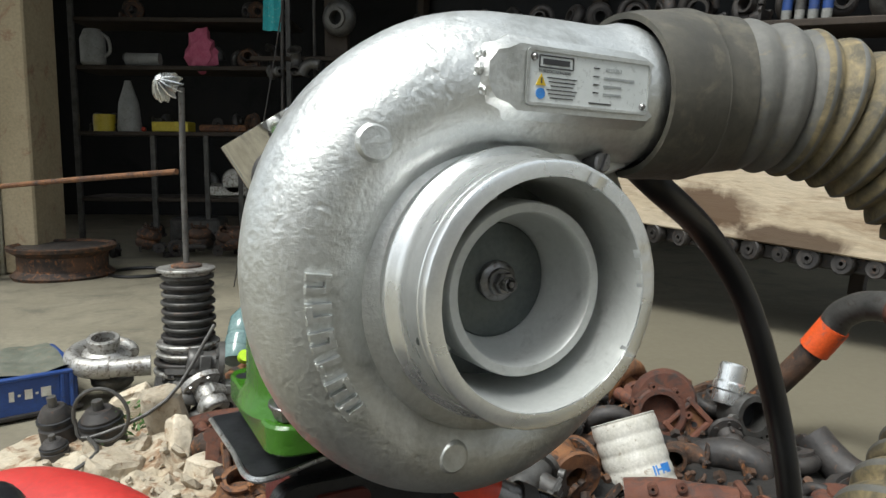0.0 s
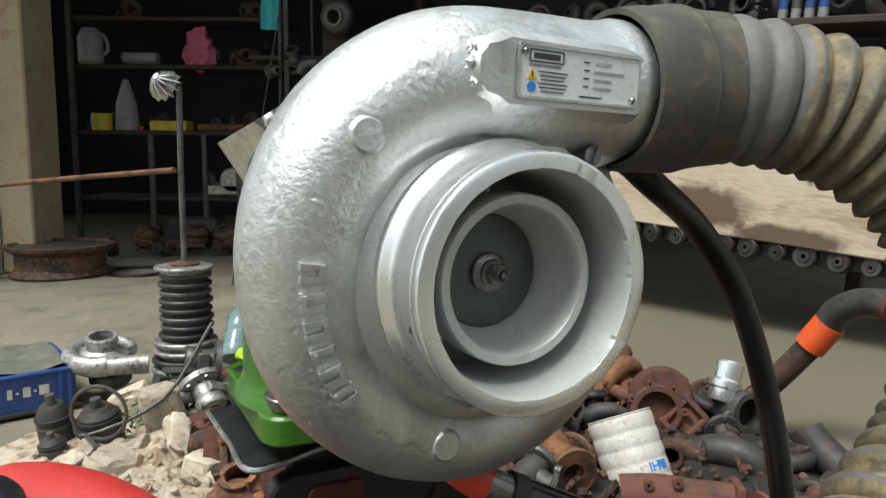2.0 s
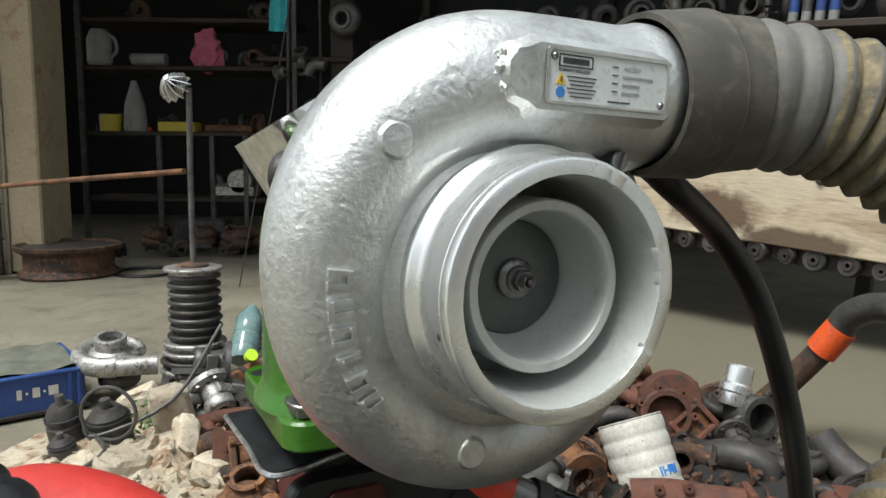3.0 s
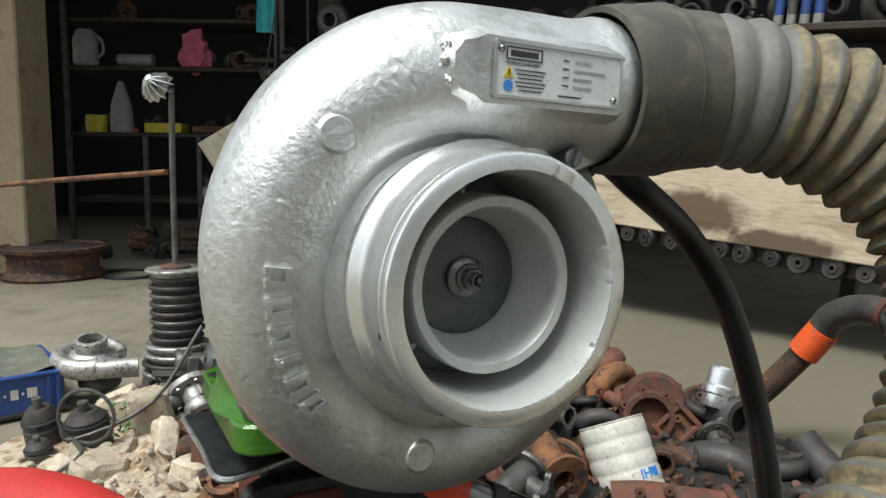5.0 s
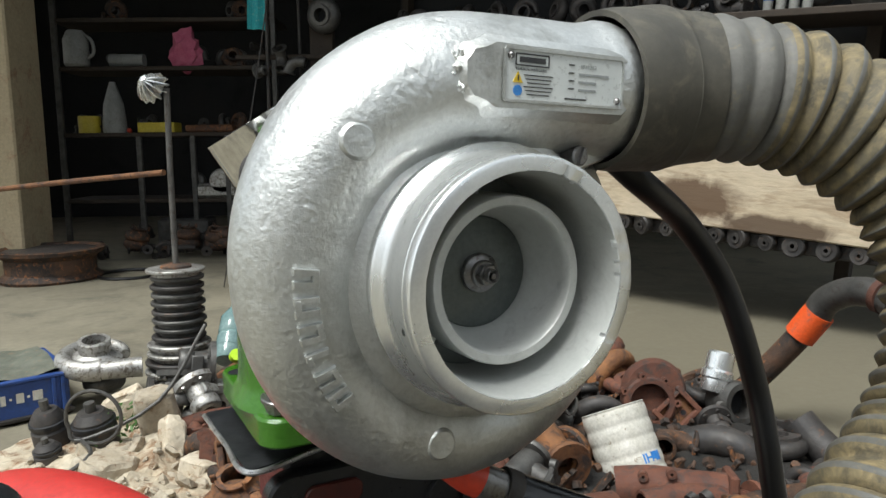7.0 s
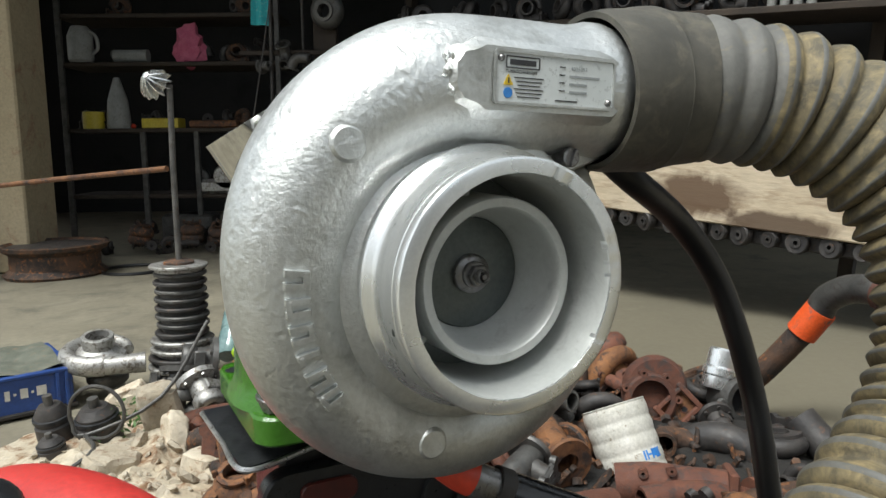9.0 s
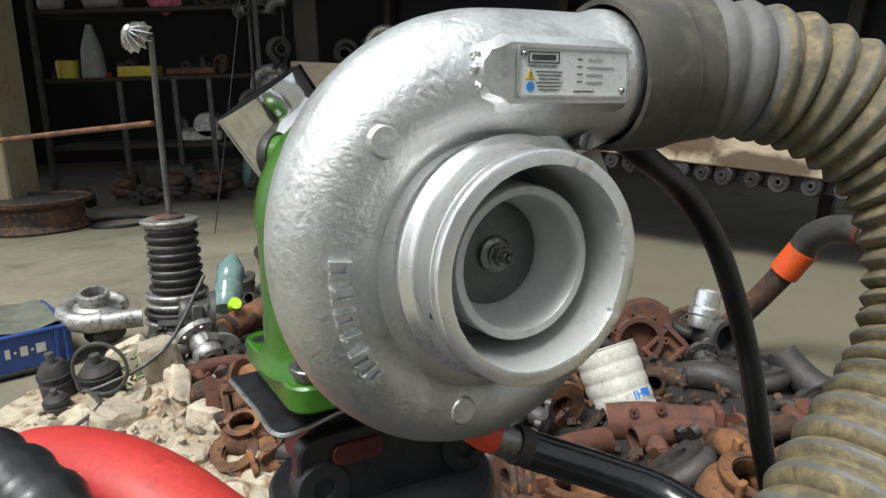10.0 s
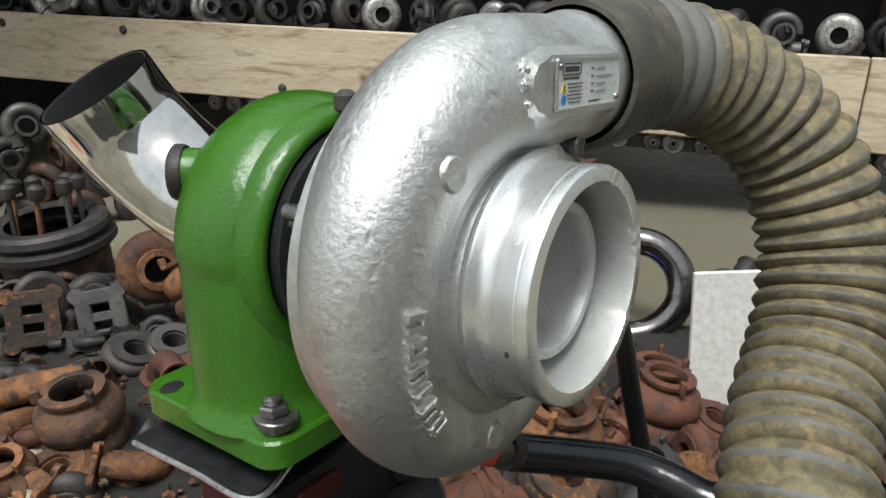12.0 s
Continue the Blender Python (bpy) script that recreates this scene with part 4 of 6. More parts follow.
KINDS = [(turbine_scrap, "iron turbine casing lying in the scrap heap"), (pot_scrap, "double-bellied iron casting in the scrap heap"), (donut_scrap, "round iron volute in the scrap heap"),
         (manifold_scrap, "iron manifold piece in the scrap heap"), (elbow_scrap, "iron pipe elbow in the scrap heap"), (bearing_scrap, "iron bearing housing in the scrap heap")]
PROTO = {}


def scrap(kind, mat, m):
    """One casting; the first of a sort is built, later ones are copies of it."""
    key = (kind, mat)
    if key in PROTO:
        return copy_thing(PROTO[key], m)
    PROTO[key] = KINDS[kind][0](MATS[mat][1], MATS[mat][0] + " " + KINDS[kind][1], m)
    return PROTO[key]


# ---- heap and rubble under the scrap ----
def heap_height(x, y):
    h = 0.10 * math.exp(-((x - 0.02) / 0.55) ** 2 - ((y - 1.95) / 0.85) ** 2)
    h += 0.05 * math.exp(-((x - 0.80) / 0.40) ** 2 - ((y - 1.60) / 0.35) ** 2)
    return h


def mound(x, y):
    near = 0.03 * min(1.0, max(0.0, (1.75 - y) / 0.4)) * min(1.0, max(0.0, (x + 0.15) / 0.15, (0.75 - y) / 0.1))
    return heap_height(x, y) + near - 0.012 + 0.018 * noise.noise(Vector((x * 9, y * 9, 4))) + 0.012 * noise.noise(Vector((x * 25, y * 25, 2)))


def soil_height(x, y):
    """The soil thins out to the floor along a ragged edge."""
    out = math.hypot((x - 0.30) / 1.05, (y - 0.85) / 2.1) - 0.85 + 0.16 * noise.noise(Vector((x * 3, y * 3, 7)))
    bare = max(0.0, x - 0.75) * max(0.0, y - 1.3)
    return mound(x, y) - 0.25 * max(0.0, out) - bare


# paints the shade between castings; unseen front part cuts bounce light
solid("scrap_soil", grid_sheet(steps(-0.95, 1.60, 102), steps(-1.5, 3.2, 188), soil_height), gap_shade_soil,
      "near-black soil under the scrap heap, shade of the gaps put into its colour", "soil", kind="stuff")


def rubble_height(x, y):
    edge = math.exp(-((x + 0.58) / 0.42) ** 4 - ((y - 1.32) / 0.54) ** 4)
    return 0.055 * edge - 0.012 + edge * (0.030 * noise.noise(Vector((x * 7, y * 7, 8))) + 0.022 * noise.noise(Vector((x * 19, y * 19, 3))) + 0.010 * noise.noise(Vector((x * 50, y * 50, 1))))


solid("sand_rubble", grid_sheet(steps(-1.15, -0.04, 100), steps(0.75, 1.95, 110), rubble_height), sand_mat, "pale sandy rubble and plaster lumps on the floor", "rubble", kind="stuff")
rnd = random.Random(11)
stones = []
for k in range(260):
    x, y = rnd.gauss(-0.60, 0.20), rnd.gauss(1.40, 0.22)
    r = rnd.uniform(0.004, 0.018) if k % 9 else rnd.uniform(0.02, 0.034)
    stones.append(tf(lump(r, k, (1, rnd.uniform(0.6, 1.1), rnd.uniform(0.25, 0.7)), 0.6, 1), pose(x, y, max(rubble_height(x, y), 0) + r * 0.25, rnd.uniform(0, 60), rnd.uniform(0, 60), rnd.uniform(0, 360))))
solid("rubble_stones", join(*stones), stone_mat, "loose pale stones and broken plaster pieces", "stones", kind="stuff", smooth=25)

# the heap: kept clear of the stand and of the hand-placed pieces
taken = [(0.40, 1.44, 0.13), (0.58, 1.78, 0.13), (0.72, 1.74, 0.11), (0.57, 1.47, 0.12), (-0.25, 1.42, 0.13), (-0.08, 1.90, 0.12), (0.95, 1.40, 0.14), (0.84, 1.02, 0.12), (-0.77, 2.21, 0.2), (0.95, 1.80, 0.22), (0.80, 1.88, 0.15)]
rnd = random.Random(4)
made = 0
tries = 0
while made < 230 and tries < 6000:
    tries += 1
    x, y = rnd.uniform(-0.62, 1.35), rnd.uniform(0.72, 3.05)
    if y > 2.05 and x > 0.25 - (y - 2.05) * 0.3:
        continue
    if x < -0.40 and y < 1.62 or x < -0.12 and y < 1.28:
        continue
    if y < 0.80 and x < 0.45:
        continue
    if 0.24 < x < 0.92 and 1.12 < y < 1.98 or 0.8 < x < 1.3 and 1.02 < y < 1.62:
        continue
    if y > 1.7 + (1.35 - x) * 0.4 or x > 0.84 and y > 1.45:
        continue
    near = [math.hypot(x - a, y - b) for a, b, r in taken if math.hypot(x - a, y - b) < r * 0.92]
    if near:
        continue
    taken.append((x, y, 0.086))
    kind = rnd.choice((0, 0, 0, 1, 2, 3, 4, 4, 5))
    mat = rnd.choice((0, 0, 1, 2, 2, 2, 3, 4, 4) if x > -0.1 else (0, 1, 1, 2, 2, 2, 3, 4))
    lift = {0: 0.065, 1: 0.02, 2: 0.05, 3: 0.05, 4: 0.03, 5: 0.045}[kind]
    spin = (rnd.uniform(-35, 35) + (90 if kind in (0, 2) and rnd.random() < 0.55 else 0), rnd.uniform(-30, 30), rnd.uniform(0, 360))
    size = rnd.uniform(0.72, 1.08) if x > 0.0 or y > 2.0 else rnd.uniform(0.6, 0.8)
    drop = 0.0
    if x < -0.02 and 1.28 < y < 2.8:
        size, drop, mat = min(size, 0.72), 0.035, rnd.choice((2, 2, 0, 3) if y > 1.62 else (1, 1, 0, 4, 2))
    scrap(kind, mat, pose(x, y, heap_height(x, y) + lift * size - drop, *spin) @ Matrix.Scale(size, 4))
    made += 1
rnd = random.Random(9)
for k in range(80):
    a, b = rnd.uniform(0, 6.3), math.sqrt(rnd.random())
    x, y = 0.06 + 0.42 * b * math.cos(a), 1.95 + 0.75 * b * math.sin(a)
    if y > 2.05 and x > 0.25 or x > 0.15 and y < 2.05 or x < 0.02 or math.hypot(x + 0.06, y - 1.85) < 0.2:
        continue
    scrap(rnd.choice((0, 2, 4, 5, 3)), rnd.choice((0, 1, 1, 2, 2, 4)), pose(x, y, heap_height(x, y) + rnd.uniform(0.085, 0.13), rnd.uniform(-80, 80), rnd.uniform(-40, 40), rnd.uniform(0, 360)) @ Matrix.Scale(rnd.uniform(0.55, 0.9), 4))
rnd = random.Random(14)
for k in range(110):
    x, y = rnd.uniform(0.18, 1.28), rnd.uniform(0.78, 2.0)
    if y > 2.08 - max(0, x - 0.1) * 0.35 or x > 0.82 and y > 1.3 or x > 0.76 and 1.15 < y < 1.65 or min(math.hypot(x - a, y - b) for a, b in ((0.392, 1.36), (0.596, 1.429), (0.449, 1.249), (0.53, 1.62), (0.58, 1.64), (0.735, 1.66))) < 0.14:
        continue
    size = rnd.uniform(0.5, 0.78)
    scrap(rnd.choice((0, 0, 2, 3, 4, 5)), rnd.choice((0, 1, 2, 2, 3, 4)), pose(x, y, heap_height(x, y) + 0.01 + 0.03 * size, rnd.uniform(-90, 90), rnd.uniform(-30, 30), rnd.uniform(0, 360)) @ Matrix.Scale(size, 4))
bits = []
rnd = random.Random(21)
for k in range(700):
    x, y = rnd.gauss(0.25, 0.36), rnd.gauss(1.50, 0.32)
    if y > 2.1 - max(0, x - 0.1) * 0.35 or x > 1.2 or x > 0.78 and y > 1.3:
        continue
    r = rnd.uniform(0.005, 0.014)
    sh = rnd.choice((lump(r, k, (1, 0.8, 0.6), 0.4, 1), tf(prism(hexagon(r), -r * 0.6, r * 0.6), pose(0, 0, 0)), box(r * 2.4, r, r * 0.8, 0.002)))
    bits.append(tf(sh, pose(x, y, max(0.0, mound(x, y)) + r * 0.4 + rnd.uniform(0, 0.008), rnd.uniform(0, 180), rnd.uniform(0, 180), rnd.uniform(0, 180))))
solid("scrap_bits", join(*bits), rust_brown, "small rusty bolts and chips between the castings", "scrap", kind="stuff", smooth=25)


# ---- pieces that stand out in the heap ----
def painted_can():
    m = pose(0.392, 1.420, 0.110, 0, 0, 0) @ pose(0, 0, 0, -25, -14, 6) @ Matrix.Scale(0.92, 4)
    t = thing("metal_can", "dented cream-painted ribbed metal can lying on the scrap", "can", m)
    prof = [(0.060, -0.088), (0.069, -0.088), (0.071, -0.086)]
    for k in range(41):
        prof.append((0.0705 + 0.0022 * abs(math.sin(math.pi * 5 * k / 40)) ** 0.7, -0.084 + 0.168 * k / 40))
    prof += [(0.072, 0.088), (0.069, 0.089), (0.068, 0.082), (1e-4, 0.082)]
    prof = [(1e-4, -0.088)] + prof
    v, f = lathe(prof, 44)
    part("shell", ([(p[0], p[2], p[1]) for p in v], f), cream_paint, t)
    for k, (w, h, z) in enumerate(((0.004, 0.020, 0), (0.004, 0.020, 0), (0.010, 0.004, 0), (0.004, 0.020, 0), (0.012, 0.016, 0.002), (0.010, 0.018, -0.001), (0.006, 0.020, 0))):
        a = radians(-78 + 5.4 * k)
        part("blue_mark", tf(box(0.0012, w, h, 0), pose(0.0722 * math.cos(a), 0.0722 * math.sin(a), -0.030 + z, 0, 0, math.degrees(a))), label_blue, t)


painted_can()


def flange_piece():
    m = pose(0.520, 1.690, 0.108, -18, -42, 8) @ Matrix.Scale(0.92, 4)
    t = thing("red_oxide_flange", "red-brown rusted flange casting with one large bore and two small holes", "flange", m)
    part("ring", lathe([(0.050, -0.016), (0.062, -0.016), (0.067, -0.012), (0.070, 0.03), (0.060, 0.05), (0.048, 0.05)], 40, True), rust_red, t)
    part("shoulder", tf(lathe([(1e-4, 0.02), (0.074, 0.02), (0.086, 0.045), (0.080, 0.085), (0.05, 0.10), (1e-4, 0.10)], 36), pose(0.035, 0.0, 0.005)), rust_red, t, smooth=60)
    frame_bars = [box(0.085, 0.018, 0.014, 0.003, (0.040, -0.006, -0.098)), box(0.014, 0.018, 0.085, 0.003, (-0.006, -0.0062, -0.062)), box(0.014, 0.018, 0.085, 0.003, (0.080, -0.0062, -0.060)), box(0.085, 0.016, 0.012, 0.003, (0.040, -0.006, -0.030))]
    part("square_flange", join(*frame_bars), rust_red, t)
    web = part("web", box(0.070, 0.010, 0.064, 0.002, (0.038, 0.006, -0.064)), rust_orange, t)
    for x, z in ((0.024, -0.052), (0.046, -0.078)):
        part("hole_rim", tf(lathe([(0.007, -0.002), (0.010, -0.002), (0.010, 0.004), (0.007, 0.004)], 18, True), pose(x, 0.001, z)), rust_red, web)
        # black disc in place of a hole's dark depth
        part("hole", tf(disc(0.0072, -0.001, 0.003, 16), pose(x, 0.0, z)), shade_black, web)
    for k in range(7):
        a = radians(10 + 51 * k)
        part("lug", tf(lathe([(0.004, -0.016), (0.010, -0.016), (0.010, 0.010), (0.004, 0.010)], 14, True), pose(0.070 * math.cos(a), 0, 0.070 * math.sin(a))), rust_red, t)


flange_piece()


def bright_throttle():
    m = pose(0.730, 1.725, 0.098, -8, 18, 14)
    t = thing("bearing_cartridge", "bright worn steel cartridge with a dark open flanged port", "bearing housing", m)
    part("barrel", tf(lathe([(1e-4, -0.02), (0.032, -0.02), (0.034, -0.015), (0.034, 0.01), (0.038, 0.014), (0.038, 0.03), (0.033, 0.036), (0.033, 0.075), (0.028, 0.08), (1e-4, 0.08)], 30), pose(-0.045, 0.01, 0.03, 90, 0, 0)), machined, t)
    part("port_ring", lathe([(0.036, -0.050), (0.050, -0.050), (0.052, -0.046), (0.050, 0.03), (0.036, 0.03)], 36, True), grey_iron, t)
    # port depth is a black disc, shade put into its colour
    part("port_bore", lathe([(1e-4, 0.0), (0.037, 0.0), (0.037, 0.01), (1e-4, 0.01)], 28), shade_black, t)
    for a in (200, 320, 80):
        part("lug", tf(lathe([(0.005, -0.050), (0.013, -0.050), (0.013, -0.036), (0.005, -0.036)], 16, True), pose(0.058 * math.cos(radians(a)), 0, 0.058 * math.sin(radians(a)))), grey_iron, t)


bright_throttle()
scrap(4, 0, pose(0.560, 1.500, 0.075, 74, 0, -100))
for kind, mat, x, y, z, rx, ry, rz in ((0, 1, 0.50, 1.98, 0.075, 20, 10, 40), (0, 0, 0.29, 1.50, 0.075, 70, 10, 100), (5, 0, 0.33, 1.32, 0.05, 40, 0, 60), (0, 2, 0.74, 1.50, 0.075, 80, 0, 20),
                                       (5, 2, 0.66, 1.62, 0.075, 20, 30, 10), (3, 0, 0.62, 1.24, 0.055, 10, 0, 200),
                                       (0, 2, 0.40, 1.68, 0.075, 30, 20, 10), (2, 0, 0.28, 1.80, 0.090, 60, 0, 40), (5, 2, 0.46, 1.60, 0.045, 0, 60, 10), (0, 4, 0.76, 1.28, 0.070, 80, 10, 300),
                                       (0, 2, 0.83, 1.40, 0.055, 70, 20, 120), (0, 0, 0.70, 1.90, 0.070, 60, 0, 70), (2, 2, 0.30, 1.18, 0.04, 80, 0, 0), (0, 0, 0.34, 1.95, 0.09, 30, 0, 160)):
    scrap(kind, mat, pose(x, y, z, rx, ry, rz))
scrap(1, 0, pose(-0.245, 1.430, 0.030, 6, -8, 20) @ Matrix.Scale(0.88, 4))
scrap(2, 1, pose(-0.060, 1.880, 0.225, -6, 8, 4) @ Matrix.Scale(1.4, 4))
scrap(0, 2, pose(-0.330, 2.02, 0.150, 10, 0, 200))
scrap(3, 1, pose(-0.34, 1.60, 0.075, 0, 10, 160))
scrap(1, 4, pose(0.735, 1.030, 0.020, 8, 6, 10))
scrap(1, 1, pose(0.470, 0.985, 0.010, 10, -6, 60))
scrap(1, 1, pose(0.225, 0.985, -0.010, -4, 0, 30))


for kind, mat, x, y, z, rx, ry, rz, size in ((3, 4, -0.53, 1.74, 0.05, 0, 0, 30, 0.75), (0, 1, -0.50, 1.66, 0.04, 60, 10, 80, 0.7), (1, 1, -0.375, 1.37, 0.015, 16, -14, 30, 0.62), (0, 1, -0.30, 1.34, 0.045, 80, 10, 200, 0.7),
                                             (0, 2, -0.43, 1.83, 0.07, 70, 20, 10, 0.85), (5, 0, -0.41, 1.62, 0.05, 30, 20, 60, 0.9), (0, 2, -0.36, 1.70, 0.06, 20, 0, 140, 0.8), (0, 4, -0.33, 1.50, 0.06, 80, 0, 20, 0.75),
                                             (4, 0, -0.48, 1.86, 0.05, 80, 0, 100, 0.8), (2, 0, -0.44, 1.49, 0.035, 70, 10, 0, 0.6), (0, 2, -0.50, 2.62, 0.06, 70, 0, 20, 1.0), (4, 2, -0.42, 2.82, 0.04, 60, 0, 70, 1.0), (5, 3, -0.66, 2.62, 0.045, 70, 0, 150, 1.0),
                                             (0, 2, -0.36, 2.30, 0.06, 60, 10, 250, 0.9), (0, 0, -0.52, 2.34, 0.05, 80, 0, 50, 0.9), (5, 2, -0.58, 2.24, 0.04, 80, 20, 10, 0.9)):
    scrap(kind, mat, pose(x, y, z, rx, ry, rz) @ Matrix.Scale(size, 4))


def rusty_pipe():
    t = thing("rusty_pipe", "short thick rust-brown pipe with two bands on the rubble", "pipe")
    line = even(curve([(-0.610, 1.971, 0.055), (-0.550, 2.032, 0.086), (-0.489, 2.092, 0.100)], 10), 0.008)
    m = len(line)
    part("pipe_wall", tube(line, lambda i, n: 0.037 + 0.004 * math.exp(-((i / n - 0.55) / 0.05) ** 2) + 0.006 * math.exp(-((i / n - 0.95) / 0.05) ** 2), 24, 0.006), rust_orange, t, smooth=60)
    part("band", tube(line[m // 3:m // 3 + 3], 0.040, 24, 0.004), rust_brown, t, "darker rust band", 60)


rusty_pipe()


def hand_pump():
    t = thing("hand_pump", "black greasy pump with a bright blue cap on the floor", "pump", pose(-0.62, 2.90, 0.0, 0, 0, 30))
    part("body", tf(lathe([(1e-4, -0.12), (0.045, -0.12), (0.050, -0.11), (0.050, 0.02), (0.040, 0.03), (0.040, 0.10), (1e-4, 0.10)], 24), pose(0, 0, 0.060, 14, 0, 0)), black_paint, t)
    part("neck", lathe_z([(1e-4, 0.09), (0.024, 0.09), (0.024, 0.125), (1e-4, 0.125)], 0, -0.05, 18), grey_iron, t)
    part("cap", lathe_z([(1e-4, 0.122), (0.030, 0.122), (0.034, 0.127), (0.034, 0.145), (0.028, 0.152), (1e-4, 0.152)], 0, -0.05, 24), blue_cap, t, "bright blue plastic cap")


hand_pump()


def twin_port(mat, label, m):
    t = thing("twin_port_flange", label, "flange", m, "twin-port flanges in the heap")
    part("frame", twin_frame(0.115, 0.135, 0.020), mat, t)
    part("duct_wall", tube([(0, 0.008, 0), (0, 0.05, 0.0), (0.02, 0.09, -0.02)], 0.056, 18, 0.008), mat, t, smooth=60)
    # black floor stands in for shade down the duct
    part("duct_floor", disc(0.050, 0.045, 0.05, 18), shade_black, t)


twin_port(rust_brown, "brown rusted twin-port flange facing out of the heap", pose(-0.342, 1.910, 0.138, -14, 4, 4))
twin_port(grey_iron, "grey iron twin-port flange facing out of the heap", pose(-0.195, 1.877, 0.126, -14, -6, -14))
twin_port(rust_red, "rust-red twin-port flange low in the heap", pose(-0.455, 1.515, 0.060, -24, 6, 14) @ Matrix.Scale(0.85, 4))
big = thing("nozzle_ring", "large dark grey double ring lying on the heap", "nozzle ring", pose(-0.311, 2.564, 0.185, 6, -4, 0))
part("upper_ring", lathe_z([(0.12, 0.0), (0.17, -0.004), (0.182, 0.012), (0.178, 0.032), (0.165, 0.042), (0.12, 0.036)], n=44), dark_iron, big)
part("lower_ring", lathe_z([(0.12, -0.05), (0.175, -0.052), (0.192, -0.036), (0.190, -0.016), (0.172, -0.006), (0.12, -0.01)], n=44), dark_iron, big)
part("skirt", lathe_z([(0.10, -0.16), (0.155, -0.16), (0.16, -0.05), (0.10, -0.05)], n=44), rust_brown, big)
for k in range(7):
    x, y = -0.311 + 0.10 * math.cos(k * 0.9), 2.564 + 0.08 * math.sin(k * 0.9)
    v = thing("push_rod", "rusty upright rod with a dark cap", "rod", pose(x, y, 0.166 - 0.02, 4 * (k % 3) - 4, 3 * (k % 2), 0), "rods standing in the ring")
    part("rod", lathe_z([(1e-4, 0), (0.008, 0), (0.008, 0.17), (1e-4, 0.17)], n=12), rust_orange if k % 2 else grey_iron, v)
    part("cap", lathe_z([(1e-4, 0.16), (0.020, 0.16), (0.024, 0.17), (0.024, 0.195), (0.012, 0.205), (1e-4, 0.205)], n=16), dark_iron, v)

scrap(3, 4, pose(0.480, 1.240, 0.060, 0, 5, 10))
scrap(0, 1, pose(0.200, 1.440, 0.070, 10, 20, 120))


def half_scroll():
    t = thing("scroll_piece", "smooth grey-brown half scroll casting lying on the scrap", "iron casting")
    part("shell", tube(curve([(0.526, 1.519, 0.019), (0.543, 1.521, 0.062), (0.599, 1.501, 0.090), (0.654, 1.462, 0.082), (0.664, 1.452, 0.044)], 8), lambda i, m: 0.026 + 0.008 * math.sin(math.pi * i / m), 20), dark_iron, t, smooth=60)
    part("seat_ring", tube([(0.526, 1.519, 0.019), (0.664, 1.452, 0.044)], 0.020, 18, 0.004), rust_brown, t)


half_scroll()


def port_manifold():
    t = thing("port_manifold", "red-brown rusted manifold with square flanges and studs", "exhaust manifold", pose(0.449, 1.289, 0.068, -12, 4, -14))
    part("log", tube(curve([(-0.105, 0, 0.0), (-0.04, 0, 0.012), (0.03, 0, 0.014), (0.095, 0, 0.018)], 6), 0.040, 22, 0.006), rust_red, t, smooth=60)
    part("end_flange", box(0.016, 0.105, 0.105, 0.004, (0.098, 0, 0.010)), rust_red, t)
    part("foot_flange", box(0.130, 0.075, 0.018, 0.004, (0.0, -0.016, -0.048)), rust_red, t)
    part("saddle", tube([(0.0, -0.012, -0.05), (0.004, -0.012, 0.0)], 0.034, 18), rust_red, t)
    for x in (-0.05, -0.01, 0.05):
        part("stud", lathe_z([(1e-4, -0.10), (0.0045, -0.10), (0.0045, -0.05), (1e-4, -0.05)], x, -0.03, 10), dark_iron, t)
    for x, z in ((-0.06, 0.036), (-0.01, 0.048), (-0.035, -0.005)):
        part("boss", tf(lathe([(0.003, -0.006), (0.009, -0.006), (0.010, 0.012), (0.003, 0.012)], 14, True), pose(x, -0.036, z)), rust_red, t)


port_manifold()


def orange_pipe():
    t = thing("bent_pipe", "brown steel pipe with a grey elbow and an orange paint band", "pipe")
    part("straight", tube(curve([(0.770, 1.860, 0.030), (0.850, 1.800, 0.150), (0.915, 1.748, 0.262)], 6), 0.030, 24, 0.004), rust_brown, t, smooth=60)
    part("band", tube([(0.908, 1.754, 0.250), (0.928, 1.738, 0.290), (0.940, 1.727, 0.315)], 0.0375, 28, 0.004), orange_tape, t, "orange paint band", 60)
    part("elbow", tube(curve([(0.934, 1.733, 0.300), (0.946, 1.712, 0.345), (0.968, 1.660, 0.378), (0.988, 1.590, 0.388), (1.000, 1.525, 0.376)], 8), 0.034, 24, 0.003), grey_iron, t, "dull grey steel elbow", 60)
    part("end_ring", tube([(0.990, 1.572, 0.388), (0.994, 1.556, 0.386)], 0.040, 24, 0.008), rust_red, t, "rusty end ring", 60)


orange_pipe()


def u_pipe():
    t = thing("u_bend_pipe", "polished steel U-bend pipe with a blue taped joint", "pipe")
    pts = [(0.945, 1.457, 0.212), (0.999, 1.427, 0.241), (1.054, 1.379, 0.233), (1.083, 1.331, 0.184), (1.073, 1.305, 0.112), (1.024, 1.315, 0.050), (0.964, 1.350, 0.024), (0.910, 1.399, 0.036)]
    part("tube", tube(curve(pts, 8), 0.035, 28, 0.002), gunmetal, t, smooth=60)
    part("joint", tube([(0.932, 1.378, 0.028), (0.886, 1.428, 0.057)], 0.040, 28, 0.004), blue_tape, t, "bright blue tape", 60)
    part("hose_end", tube(curve([(0.889, 1.424, 0.054), (0.850, 1.462, 0.062), (0.822, 1.500, 0.088), (0.800, 1.530, 0.118)], 6), 0.038, 24, 0.004), dark_iron, t, "bluish steel elbow", 60)


u_pipe()


